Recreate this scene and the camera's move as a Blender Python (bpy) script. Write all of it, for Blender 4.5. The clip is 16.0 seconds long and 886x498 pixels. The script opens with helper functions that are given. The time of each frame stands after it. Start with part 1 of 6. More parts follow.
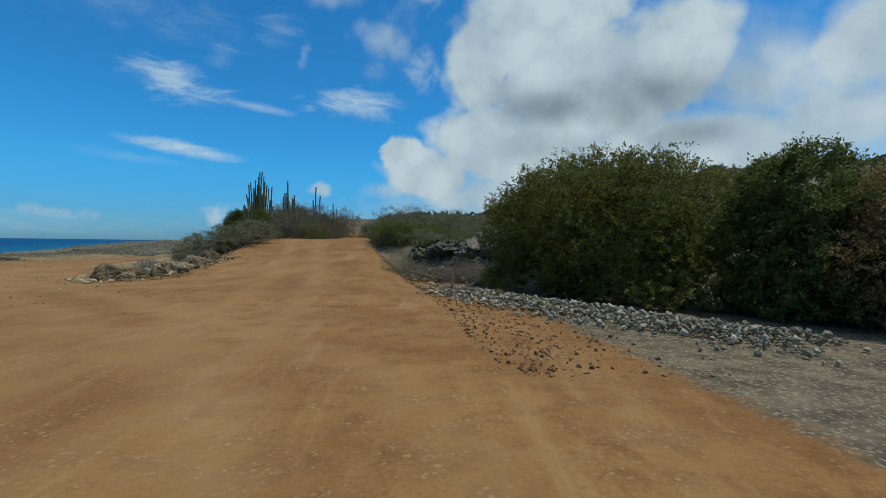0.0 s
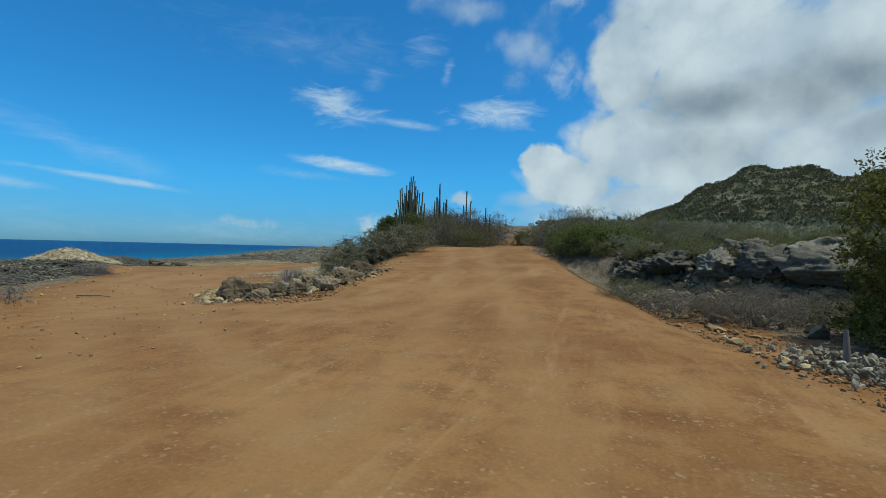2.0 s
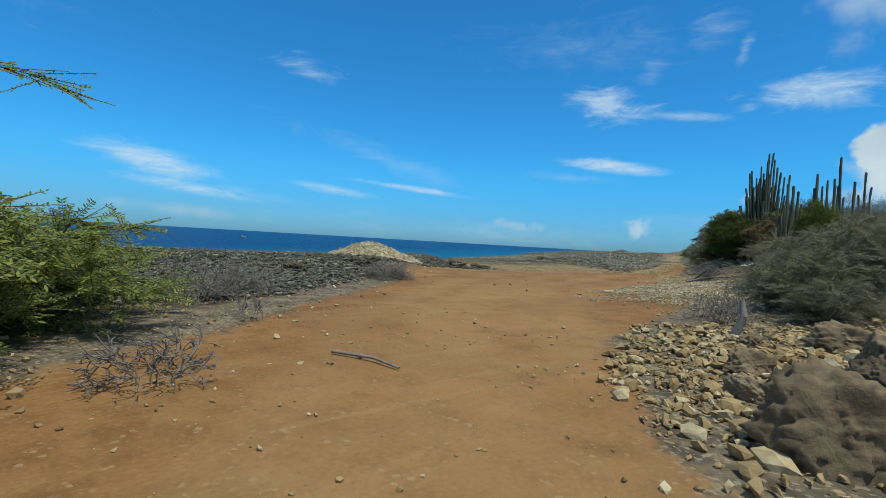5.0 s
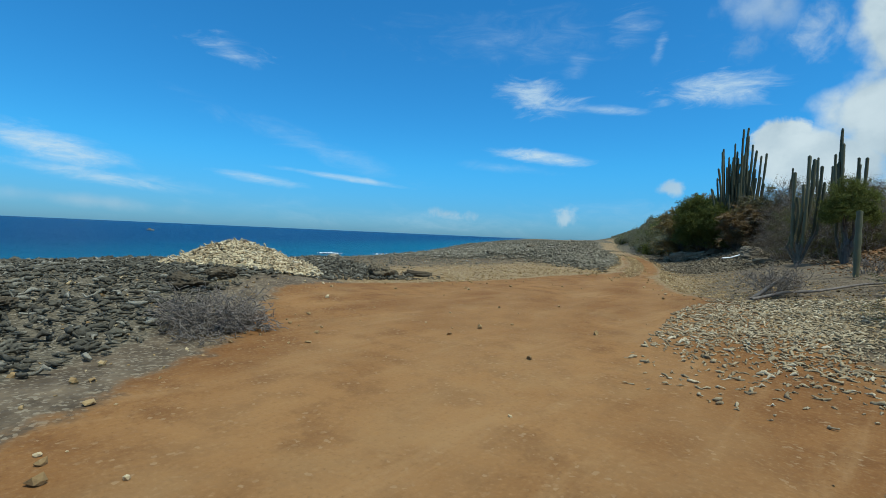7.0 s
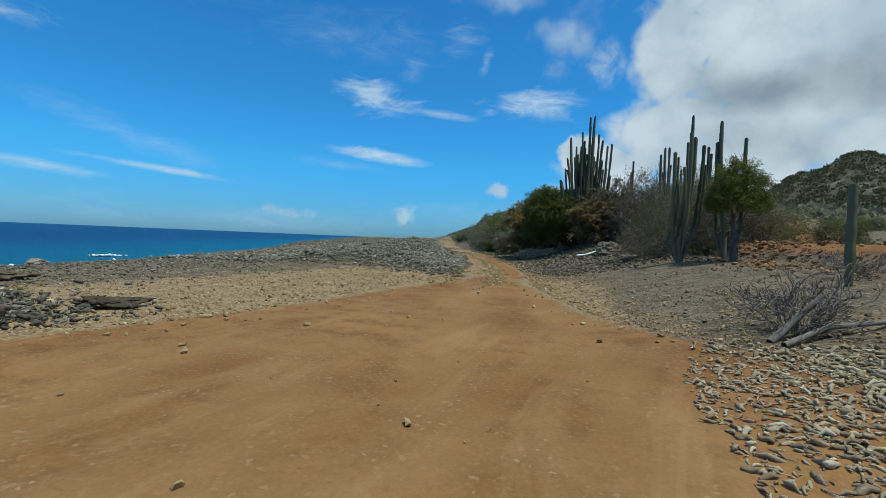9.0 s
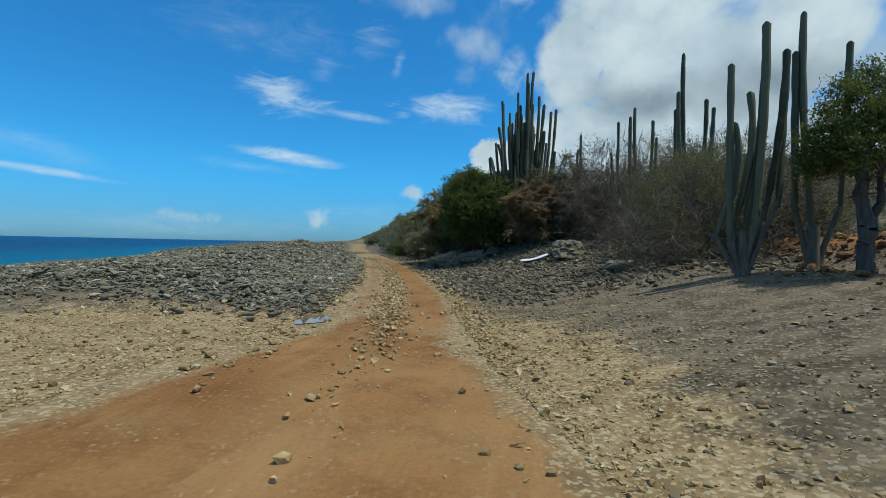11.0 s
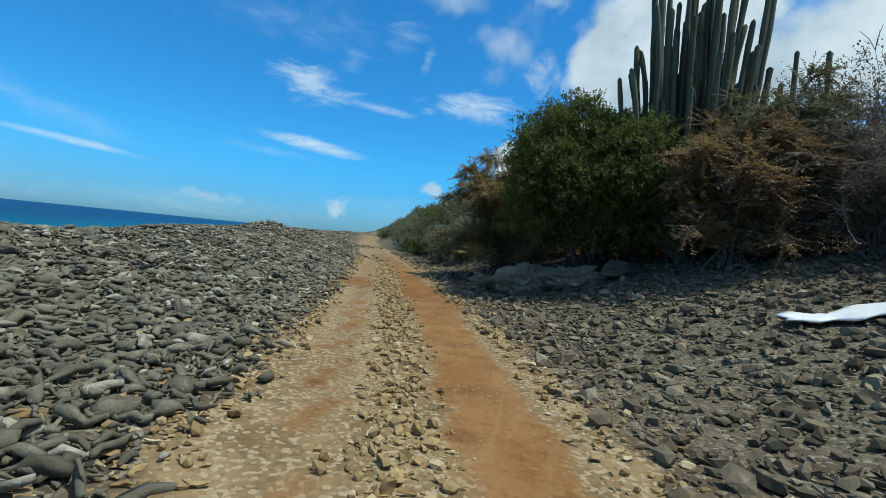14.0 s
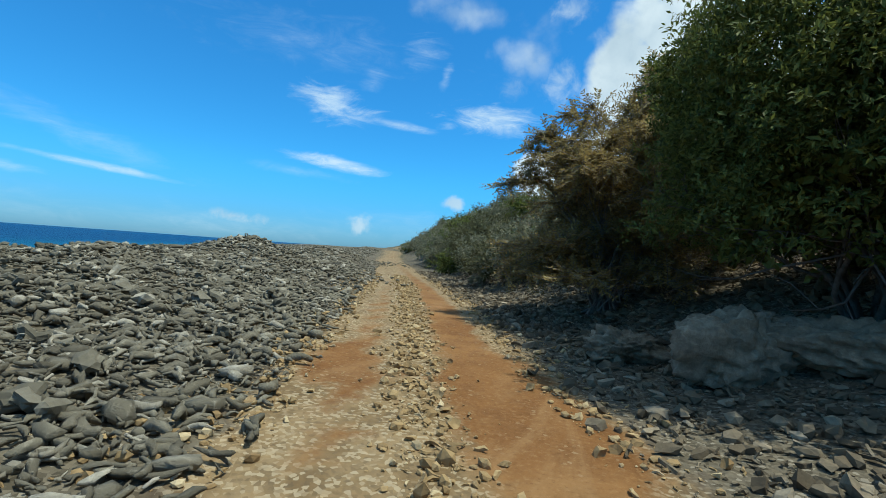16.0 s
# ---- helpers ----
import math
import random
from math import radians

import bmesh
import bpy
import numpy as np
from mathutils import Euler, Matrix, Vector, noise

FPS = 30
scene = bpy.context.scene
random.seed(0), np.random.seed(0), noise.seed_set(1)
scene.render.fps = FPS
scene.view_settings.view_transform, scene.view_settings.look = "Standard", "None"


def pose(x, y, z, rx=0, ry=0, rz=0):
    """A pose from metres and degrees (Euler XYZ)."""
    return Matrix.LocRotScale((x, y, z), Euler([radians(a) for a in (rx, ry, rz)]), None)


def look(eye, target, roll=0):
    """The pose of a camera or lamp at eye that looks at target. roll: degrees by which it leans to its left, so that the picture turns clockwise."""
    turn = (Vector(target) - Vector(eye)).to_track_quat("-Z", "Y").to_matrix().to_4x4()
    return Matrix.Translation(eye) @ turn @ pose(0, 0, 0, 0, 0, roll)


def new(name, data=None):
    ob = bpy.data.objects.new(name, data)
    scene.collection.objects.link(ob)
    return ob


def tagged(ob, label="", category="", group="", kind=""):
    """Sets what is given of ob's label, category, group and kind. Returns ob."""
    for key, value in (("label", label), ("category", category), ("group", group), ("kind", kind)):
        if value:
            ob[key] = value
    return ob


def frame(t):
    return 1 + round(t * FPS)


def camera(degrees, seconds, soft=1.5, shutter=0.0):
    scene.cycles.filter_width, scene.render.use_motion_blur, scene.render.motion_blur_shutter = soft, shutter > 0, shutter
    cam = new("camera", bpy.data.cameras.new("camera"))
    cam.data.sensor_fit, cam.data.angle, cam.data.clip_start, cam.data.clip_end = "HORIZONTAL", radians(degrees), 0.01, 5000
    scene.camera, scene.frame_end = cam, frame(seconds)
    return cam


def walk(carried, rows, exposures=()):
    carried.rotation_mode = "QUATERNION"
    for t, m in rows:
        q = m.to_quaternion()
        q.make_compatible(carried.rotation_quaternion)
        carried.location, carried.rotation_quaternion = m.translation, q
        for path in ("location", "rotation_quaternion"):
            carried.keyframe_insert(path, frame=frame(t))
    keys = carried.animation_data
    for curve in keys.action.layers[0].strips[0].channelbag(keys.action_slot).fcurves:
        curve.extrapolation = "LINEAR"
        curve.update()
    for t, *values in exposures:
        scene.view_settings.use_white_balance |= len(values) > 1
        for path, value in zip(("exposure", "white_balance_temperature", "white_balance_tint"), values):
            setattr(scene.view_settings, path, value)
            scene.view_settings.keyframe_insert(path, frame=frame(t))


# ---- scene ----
cam = camera(86.58, 16.0, soft=0.65)
ROWS = [  # seconds, x, y, z, yaw, pitch, roll
    (0, 0.00, -0.00, 1.41, -0.01, -0.70, 0.73),
    (0.5, -0.36, 1.60, 1.45, 0.81, -1.00, 1.28),
    (1, -0.90, 3.14, 1.43, 3.36, -0.52, 1.27),
    (1.5, -1.73, 4.56, 1.42, 8.10, -0.03, 1.29),
    (2, -2.79, 5.79, 1.42, 16.70, 0.03, 1.38),
    (2.5, -4.02, 6.94, 1.39, 25.71, 0.10, 1.68),
    (3, -5.37, 7.85, 1.35, 33.20, -0.36, 2.68),
    (3.5, -6.70, 8.80, 1.28, 39.47, -0.93, 3.33),
    (4, -8.05, 9.81, 1.21, 43.85, -0.92, 3.66),
    (4.2, -8.52, 10.18, 1.19, 45.26, -0.79, 3.74),
    (4.7, -9.88, 11.31, 1.18, 47.91, -0.80, 3.67),
    (5.2, -11.30, 12.64, 1.25, 48.09, -0.98, 3.13),
    (5.8, -12.97, 14.34, 1.36, 46.19, -1.28, 2.42),
    (6.3, -14.24, 15.67, 1.41, 43.77, -1.50, 2.27),
    (6.5, -14.74, 16.16, 1.41, 42.97, -1.56, 2.30),
    (7, -15.89, 17.42, 1.41, 40.25, -1.75, 2.53),
    (7.5, -16.78, 18.70, 1.39, 35.42, -1.62, 2.78),
    (8, -17.55, 20.09, 1.36, 30.28, -1.18, 2.70),
    (8.5, -18.29, 21.76, 1.33, 25.41, -0.90, 2.53),
    (9, -18.97, 23.53, 1.29, 21.01, -1.15, 2.36),
    (9.5, -19.51, 25.46, 1.24, 17.23, -1.15, 2.60),
    (9.7, -19.67, 26.23, 1.22, 15.93, -1.12, 2.42),
    (10.2, -20.14, 28.35, 1.21, 13.01, -0.98, 2.12),
    (10.7, -20.58, 30.71, 1.25, 11.34, -0.72, 1.49),
    (11.3, -21.13, 33.51, 1.32, 10.60, -0.45, 1.10),
    (11.8, -21.66, 35.54, 1.34, 10.76, -0.44, 1.75),
    (12, -21.90, 36.29, 1.33, 10.86, -0.40, 2.39),
    (12.5, -22.47, 38.08, 1.32, 11.33, -0.63, 3.56),
    (13, -23.08, 39.76, 1.28, 11.62, -0.63, 4.58),
    (13.5, -23.64, 41.43, 1.26, 11.96, -0.76, 5.32),
    (14, -24.17, 43.09, 1.26, 12.69, -0.87, 5.68),
    (14.5, -24.71, 44.69, 1.26, 13.56, -0.31, 5.13),
    (15, -25.22, 46.27, 1.28, 14.27, 0.20, 5.00),
    (15.5, -25.80, 47.70, 1.27, 14.94, 0.39, 4.55),
    (16, -26.30, 49.14, 1.29, 15.53, 0.54, 4.10),
]
walk(cam, [(t, pose(x, y, z, 90 + pitch, -roll, yaw)) for t, x, y, z, yaw, pitch, roll in ROWS],
     [(0, -0.32, 5950, 1.0), (1.5, -0.28, 5950, 1.0), (3, -0.08, 5950, 1.0), (7, -0.08, 5950, 1.0), (9.5, -0.16, 5950, 1.0), (12.5, -0.06, 5950, 1.0), (14, 0.02, 5950, 1.0), (15.5, 0.17, 5950, 1.0), (16, 0.18, 5950, 1.0)])

# ---- sun and sky ----
SUN_AZ, SUN_EL = 92.0, 69.0        # clockwise from +y, and above the horizon


def bearing(az, el):
    """Unit vector; az in degrees, counter-clockwise from +y as the camera's yaw."""
    a, e = radians(az), radians(el)
    return Vector((-math.sin(a) * math.cos(e), math.cos(a) * math.cos(e), math.sin(e)))


sun_data = bpy.data.lights.new("sun", "SUN")
sun_data.energy, sun_data.angle, sun_data.color = 4.0, radians(0.55), (1.0, 0.94, 0.82)
sun = new("sun", sun_data)
sun.matrix_world = look(bearing(-SUN_AZ, SUN_EL) * 200, (0, 0, 0))

world = bpy.data.worlds.new("sky")
scene.world = world
world.use_nodes = True


class Graph:
    """Short hand for building node trees."""

    def __init__(self, tree):
        self.tree = tree

    def node(self, kind, inputs=()):
        n = self.tree.nodes.new("ShaderNode" + kind)
        for key, value in dict(inputs).items():
            self.feed(n.inputs[key], value)
        return n

    def feed(self, socket, value):
        if isinstance(value, bpy.types.NodeSocket):
            self.tree.links.new(value, socket)
        else:
            socket.default_value = value

    def math(self, op, a, b=0.0):
        n = self.node("Math", {0: a, 1: b})
        n.operation = op
        return n.outputs[0]

    def dot(self, a, b):
        n = self.node("VectorMath", {0: a, 1: b})
        n.operation = "DOT_PRODUCT"
        return n.outputs["Value"]

    def noise(self, vec, scale, detail=4.0, rough=0.55, distortion=0.0):
        return self.node("TexNoise", {"Vector": vec, "Scale": scale, "Detail": detail, "Roughness": rough, "Distortion": distortion}).outputs["Fac"]

    def step(self, value, lo, hi, out_lo=0.0, out_hi=1.0):
        n = self.node("MapRange")
        n.interpolation_type = "SMOOTHSTEP"
        for key, v in (("Value", value), ("From Min", lo), ("From Max", hi), ("To Min", out_lo), ("To Max", out_hi)):
            self.feed(n.inputs[key], v)
        return n.outputs[0]

    def mix(self, fac, a, b, blend="MIX"):
        n = self.node("Mix")
        n.data_type, n.blend_type = "RGBA", blend
        self.feed(n.inputs[0], fac)
        for socket, value in ((n.inputs[6], a), (n.inputs[7], b)):
            self.feed(socket, (*value, 1.0) if isinstance(value, tuple) and len(value) == 3 else value)
        return n.outputs[2]

    def attribute(self, name):
        n = self.node("Attribute")
        n.attribute_name = name
        return n.outputs["Color"] if name == "soil" else n.outputs["Fac"]


g = Graph(world.node_tree)
g.tree.nodes.clear()
ray = g.node("TexCoord").outputs["Generated"]
sky_node = g.node("TexSky")
sky_node.sky_type, sky_node.sun_disc, sky_node.sun_elevation, sky_node.sun_rotation = "NISHITA", False, radians(SUN_EL), radians(SUN_AZ)
sky_node.air_density, sky_node.dust_density, sky_node.ozone_density = 1.0, 0.4, 5.0
sky = sky_node.outputs[0]
height = g.node("SeparateXYZ", {0: ray}).outputs[2]
sky = g.mix(1.0, sky, g.mix(g.step(height, 0.0, 0.16), (0.37, 0.76, 1.24), (0.38, 1.12, 1.52)), "MULTIPLY")
wisp_way = g.node("Mapping", {"Vector": ray, "Scale": (1.0, 1.0, 3.2)}).outputs[0]
wisp = g.noise(wisp_way, 9.0, 7.0, 0.62, 0.9)
warp = g.node("VectorMath", {0: ray, 1: g.node("VectorMath", {0: g.node("TexNoise", {"Vector": ray, "Scale": 14.0, "Detail": 4.0}).outputs["Color"], 1: (0.06, 0.06, 0.06)}).outputs[0]})
warp.inputs[1].links[0].from_node.operation = "MULTIPLY"
lobes = g.node("TexVoronoi", {"Vector": warp.outputs[0], "Scale": 11.0}).outputs["Distance"]
small_lobes = g.node("TexVoronoi", {"Vector": warp.outputs[0], "Scale": 26.0}).outputs["Distance"]
puff = g.math("ADD", g.math("MULTIPLY", g.noise(ray, 7.5, 10.0, 0.62, 0.15), 0.72), g.math("MULTIPLY", g.math("SUBTRACT", 1.05, g.math("ADD", g.math("MULTIPLY", lobes, 0.8), g.math("MULTIPLY", small_lobes, 0.5))), 0.42))
fluff = g.noise(ray, 24.0, 7.0, 0.62, 0.3)
shade = g.noise(ray, 3.2, 4.0, 0.5, 0.2)
billow = g.math("ADD", g.math("MULTIPLY", g.noise(ray, 8.0, 6.0, 0.55, 0.1), 0.6), g.math("MULTIPLY", g.math("SUBTRACT", 1.0, lobes), 0.36))


def cloud(az, el, wide, high, turn, texture, rough, soft, dense):
    """The cover of one cloud: its centre, half sizes and slant in degrees."""
    c = bearing(az, el)
    right = Vector((math.cos(radians(az)), math.sin(radians(az)), 0))
    up = right.cross(c) * -1 if right.cross(c).z < 0 else right.cross(c)
    s, k = math.sin(radians(turn)), math.cos(radians(turn))
    a, b = right * k + up * s, up * k - right * s
    u = g.math("DIVIDE", g.dot(ray, tuple(a)), math.sin(radians(wide)))
    v = g.math("DIVIDE", g.dot(ray, tuple(b)), math.sin(radians(high)))
    r = g.math("SQRT", g.math("ADD", g.math("MULTIPLY", u, u), g.math("MULTIPLY", v, v)))
    edge = g.math("ADD", g.math("SUBTRACT", 1.0, r), g.math("MULTIPLY", g.math("SUBTRACT", texture, 0.5), rough))
    cover = g.math("MULTIPLY", g.step(edge, 0.0, soft), dense)
    return g.math("MULTIPLY", cover, g.math("GREATER_THAN", g.dot(ray, tuple(c)), 0.2))


# thin high cloud: azimuth, elevation, half width, half height, slant, roughness, softness, cover
WISPS = [
    (29.3, 9.7, 7.0, 0.95, -7, 1.3, 0.9, 1.0), (33.0, 8.2, 6.5, 0.8, -4, 1.8, 1.6, 0.35),
    (30.0, 16.3, 5.6, 2.0, -12, 3.2, 1.3, 0.85), (21.5, 14.7, 5.5, 0.6, -8, 2.0, 1.2, 0.6),
    (10.8, 16.0, 6.3, 2.0, -8, 3.2, 1.2, 0.85), (16.6, 20.8, 0.8, 2.0, -16, 2.2, 1.1, 0.5), (25.2, 19.5, 1.8, 1.7, 30, 2.6, 1.6, 0.35),
    (65.0, 18.4, 5.0, 1.5, -6, 3.2, 1.2, 0.65), (33.0, 23.0, 15.0, 3.4, 0, 4.0, 2.6, 0.30), (19.5, 23.0, 3.4, 2.4, 10, 3.4, 1.6, 0.5),
    (80.0, 6.6, 8.5, 1.8, -9, 1.7, 1.1, 1.0), (76.0, 4.2, 9.5, 0.9, -6, 1.7, 1.2, 0.85), (62.0, 5.4, 5.6, 0.75, -5, 1.3, 1.1, 0.75), (52.6, 6.2, 9.8, 0.5, -5, 1.0, 1.0, 0.8),
    (56.0, 9.6, 15.0, 1.6, -16, 2.0, 2.0, 0.45), (72.0, 4.2, 9.0, 0.9, -6, 2.2, 1.5, 0.45), (44.0, 1.5, 34.0, 2.4, 0, 2.4, 2.2, 0.40),
    (12.0, 3.0, 24.0, 2.6, 0, 2.2, 2.0, 0.40), (110.0, 20.0, 20.0, 6.0, 10, 3.0, 1.6, 0.5), (150.0, 30.0, 25.0, 8.0, -8, 3.0, 1.5, 0.5),
]
# heaped cloud
HEAPS = [
    (4.9, 10.5, 3.0, 2.6, 0, 0.8, 0.25, 1.0), (1.7, 8.1, 6.6, 3.6, -6, 0.9, 0.35, 1.0), (6.5, 6.2, 4.2, 1.7, 0, 1.4, 0.9, 0.6), (-5.1, 11.9, 7.2, 5.8, 0, 0.9, 0.35, 1.0), (-12.0, 11.5, 10.0, 6.5, 0, 0.7, 0.4, 1.0),
    (-4.4, 20.6, 4.4, 6.6, -8, 0.9, 0.30, 1.0), (-12.0, 25.6, 10.5, 4.4, 6, 0.9, 0.35, 1.0), (-17.4, 18.0, 15.4, 7.6, 0, 0.8, 0.35, 1.0), (-25.5, 20.4, 8.0, 6.2, 0, 0.9, 0.45, 1.0),
    (-27.0, 10.2, 20.0, 7.0, 0, 0.7, 0.6, 1.0), (-43.0, 18.2, 7.0, 6.0, 0, 1.1, 0.6, 0.95), (-39.0, 11.6, 12.0, 6.4, 0, 0.8, 0.8, 0.95), (-34.0, 16.0, 9.0, 8.5, 0, 0.9, 0.9, 0.92), (-11.0, 5.5, 22.0, 4.0, 0, 0.8, 0.6, 0.95),
    (7.0, 23.2, 4.2, 3.8, 20, 2.6, 1.3, 0.62), (3.2, 20.4, 3.0, 3.0, 30, 2.4, 1.3, 0.55), (8.6, 19.9, 2.0, 2.2, 40, 2.8, 1.4, 0.3), (2.6, 27.5, 3.0, 1.8, 0, 2.6, 1.4, 0.5), (13.6, 27.3, 5.5, 1.9, 0, 3.0, 1.6, 0.5),
    (-14.0, 36.0, 16.0, 8.0, -20, 1.8, 0.7, 0.9), (-58.0, 14.0, 12.0, 9.0, 0, 1.0, 0.6, 0.9),
    (39.9, 2.5, 3.6, 0.8, -2, 2.8, 1.0, 0.5), (25.6, 2.7, 2.2, 1.2, 0, 3.0, 1.0, 0.6), (14.5, 6.1, 1.9, 1.0, -4, 2.2, 0.9, 0.75), (77.6, 1.8, 8.0, 0.9, -3, 1.6, 1.2, 0.4),
    (-85.0, 25.0, 18.0, 12.0, 0, 1.4, 0.6, 0.9), (-130.0, 30.0, 26.0, 12.0, 10, 1.5, 0.6, 0.85),
]
thin = 0.0
for row in WISPS:
    thin = g.math("MAXIMUM", cloud(*row[:5], wisp, *row[5:]), thin)
heap = 0.0
for row in HEAPS:
    heap = g.math("MAXIMUM", cloud(*row[:5], puff if row[2] > 4 else fluff, *row[5:]), heap)
# broken cloud high overhead, added out of view to whiten the fill light
heap = g.math("MAXIMUM", heap, g.math("MULTIPLY", g.step(height, 0.56, 0.72), g.step(g.noise(ray, 2.4, 6.0, 0.55, 0.2), 0.40, 0.58, 0.0, 0.9)))
# the undersides of the heaps are grey, their rims and billows white
belly = g.math("MAXIMUM", cloud(-15.0, 16.0, 13.0, 4.2, -3, shade, 2.0, 1.1, 1.0), cloud(-25.5, 17.0, 10.5, 4.4, 0, shade, 2.0, 1.2, 0.9))
belly = g.math("MAXIMUM", belly, g.math("MAXIMUM", cloud(-41.5, 18.4, 4.6, 3.6, 0, shade, 2.0, 1.2, 0.3), cloud(-28.0, 12.0, 6.0, 2.0, 0, shade, 2.0, 1.2, 0.6)))
belly = g.math("MAXIMUM", belly, cloud(-13.0, 11.2, 9.0, 4.6, 0, shade, 2.0, 1.4, 0.8))
belly = g.math("MULTIPLY", belly, g.step(billow, 0.26, 0.74, 1.0, 0.62))
tint = g.mix(belly, (7.0, 7.6, 7.9), (2.55, 3.1, 3.45))
tint = g.mix(g.step(billow, 0.30, 0.66), g.mix(1.0, tint, (0.74, 0.79, 0.84), "MULTIPLY"), tint)
tint = g.mix(g.step(fluff, 0.30, 0.60), g.mix(1.0, tint, (0.90, 0.92, 0.94), "MULTIPLY"), tint)
streak = g.noise(g.node("Mapping", {"Vector": ray, "Rotation": (0.0, 0.1, 0.0), "Scale": (1.0, 1.0, 4.5)}).outputs[0], 26.0, 6.0, 0.7, 0.6)
thin = g.math("MULTIPLY", thin, g.step(streak, 0.28, 0.68, 0.42, 0.88))
sky = g.mix(thin, sky, (6.6, 7.6, 8.3))
sky = g.mix(heap, sky, tint)
back = g.node("Background", {"Color": sky, "Strength": 0.10})
g.tree.links.new(back.outputs[0], g.node("OutputWorld").inputs[0])


# ---- materials ----
def material(name):
    m = bpy.data.materials.new(name)
    m.use_nodes = True
    gr = Graph(m.node_tree)
    bsdf = gr.tree.nodes["Principled BSDF"]
    return m, gr, bsdf


def place(gr):
    return gr.node("NewGeometry").outputs["Position"]


def bumped(gr, bsdf, height, strength, distance):
    n = gr.node("Bump", {"Height": height, "Strength": strength, "Distance": distance})
    gr.tree.links.new(n.outputs[0], bsdf.inputs["Normal"])


def stone_material(name, dark, mid, light, scale=9.0, stain=1.2, rough=0.92, island=True, bump=0.6, pores=0.55):
    """Weathered stone or coral: one tone a piece, blotches and pores."""
    m, gr, bsdf = material(name)
    p = place(gr)
    pick = gr.node("NewGeometry").outputs["Random Per Island"] if island else gr.node("ObjectInfo").outputs["Random"]
    blot = gr.noise(p, stain, 5.0, 0.6)
    grain = gr.noise(p, scale, 8.0, 0.68)
    col = gr.mix(gr.step(pick, 0.05, 0.95), dark, mid)
    col = gr.mix(gr.math("MULTIPLY", gr.step(pick, 0.78, 1.0), 0.9), col, light)
    col = gr.mix(gr.math("MULTIPLY", gr.step(blot, 0.42, 0.68), 0.55), col, mid)
    col = gr.mix(gr.step(grain, 0.30, 0.72, pores, 0.0), col, dark)
    col = gr.mix(gr.step(grain, 0.55, 0.80, 0.0, 0.45), col, light)
    gr.feed(bsdf.inputs["Base Color"], col)
    bsdf.inputs["Roughness"].default_value = rough
    bsdf.inputs["Specular IOR Level"].default_value = 0.2
    bumped(gr, bsdf, grain, bump, 0.03)
    return m


def leaf_material(name, tones, rough=0.75, through_light=0.42, gloss=0.15):
    """Leaves: each one picks its own tone between three; a little light passes."""
    m, gr, bsdf = material(name)
    pick = gr.node("NewGeometry").outputs["Random Per Island"]
    patch = gr.noise(place(gr), 1.6, 3.0)
    col = gr.mix(gr.step(pick, 0.0, 0.8), tones[0], tones[1])
    col = gr.mix(gr.math("MULTIPLY", gr.step(pick, 0.72, 1.0), gr.step(patch, 0.35, 0.65)), col, tones[2])
    gr.feed(bsdf.inputs["Base Color"], col)
    bsdf.inputs["Roughness"].default_value = rough
    bsdf.inputs["Specular IOR Level"].default_value = gloss
    tl = gr.node("BsdfTranslucent", {"Color": col})
    out = gr.tree.nodes["Material Output"]
    mixer = gr.node("MixShader", {0: through_light})
    gr.tree.links.new(bsdf.outputs[0], mixer.inputs[1])
    gr.tree.links.new(tl.outputs[0], mixer.inputs[2])
    gr.tree.links.new(mixer.outputs[0], out.inputs[0])
    return m


def bark_material(name, a, b, scale=14.0):
    m, gr, bsdf = material(name)
    stretch = gr.node("Mapping", {"Vector": place(gr), "Scale": (1, 1, 0.25)}).outputs[0]
    grain = gr.noise(stretch, scale, 6.0, 0.65)
    pick = gr.node("NewGeometry").outputs["Random Per Island"]
    col = gr.mix(gr.step(grain, 0.32, 0.68), a, b)
    col = gr.mix(gr.math("MULTIPLY", pick, 0.4), col, b)
    gr.feed(bsdf.inputs["Base Color"], col)
    bsdf.inputs["Roughness"].default_value = 0.9
    bsdf.inputs["Specular IOR Level"].default_value = 0.15
    bumped(gr, bsdf, grain, 0.5, 0.01)
    return m


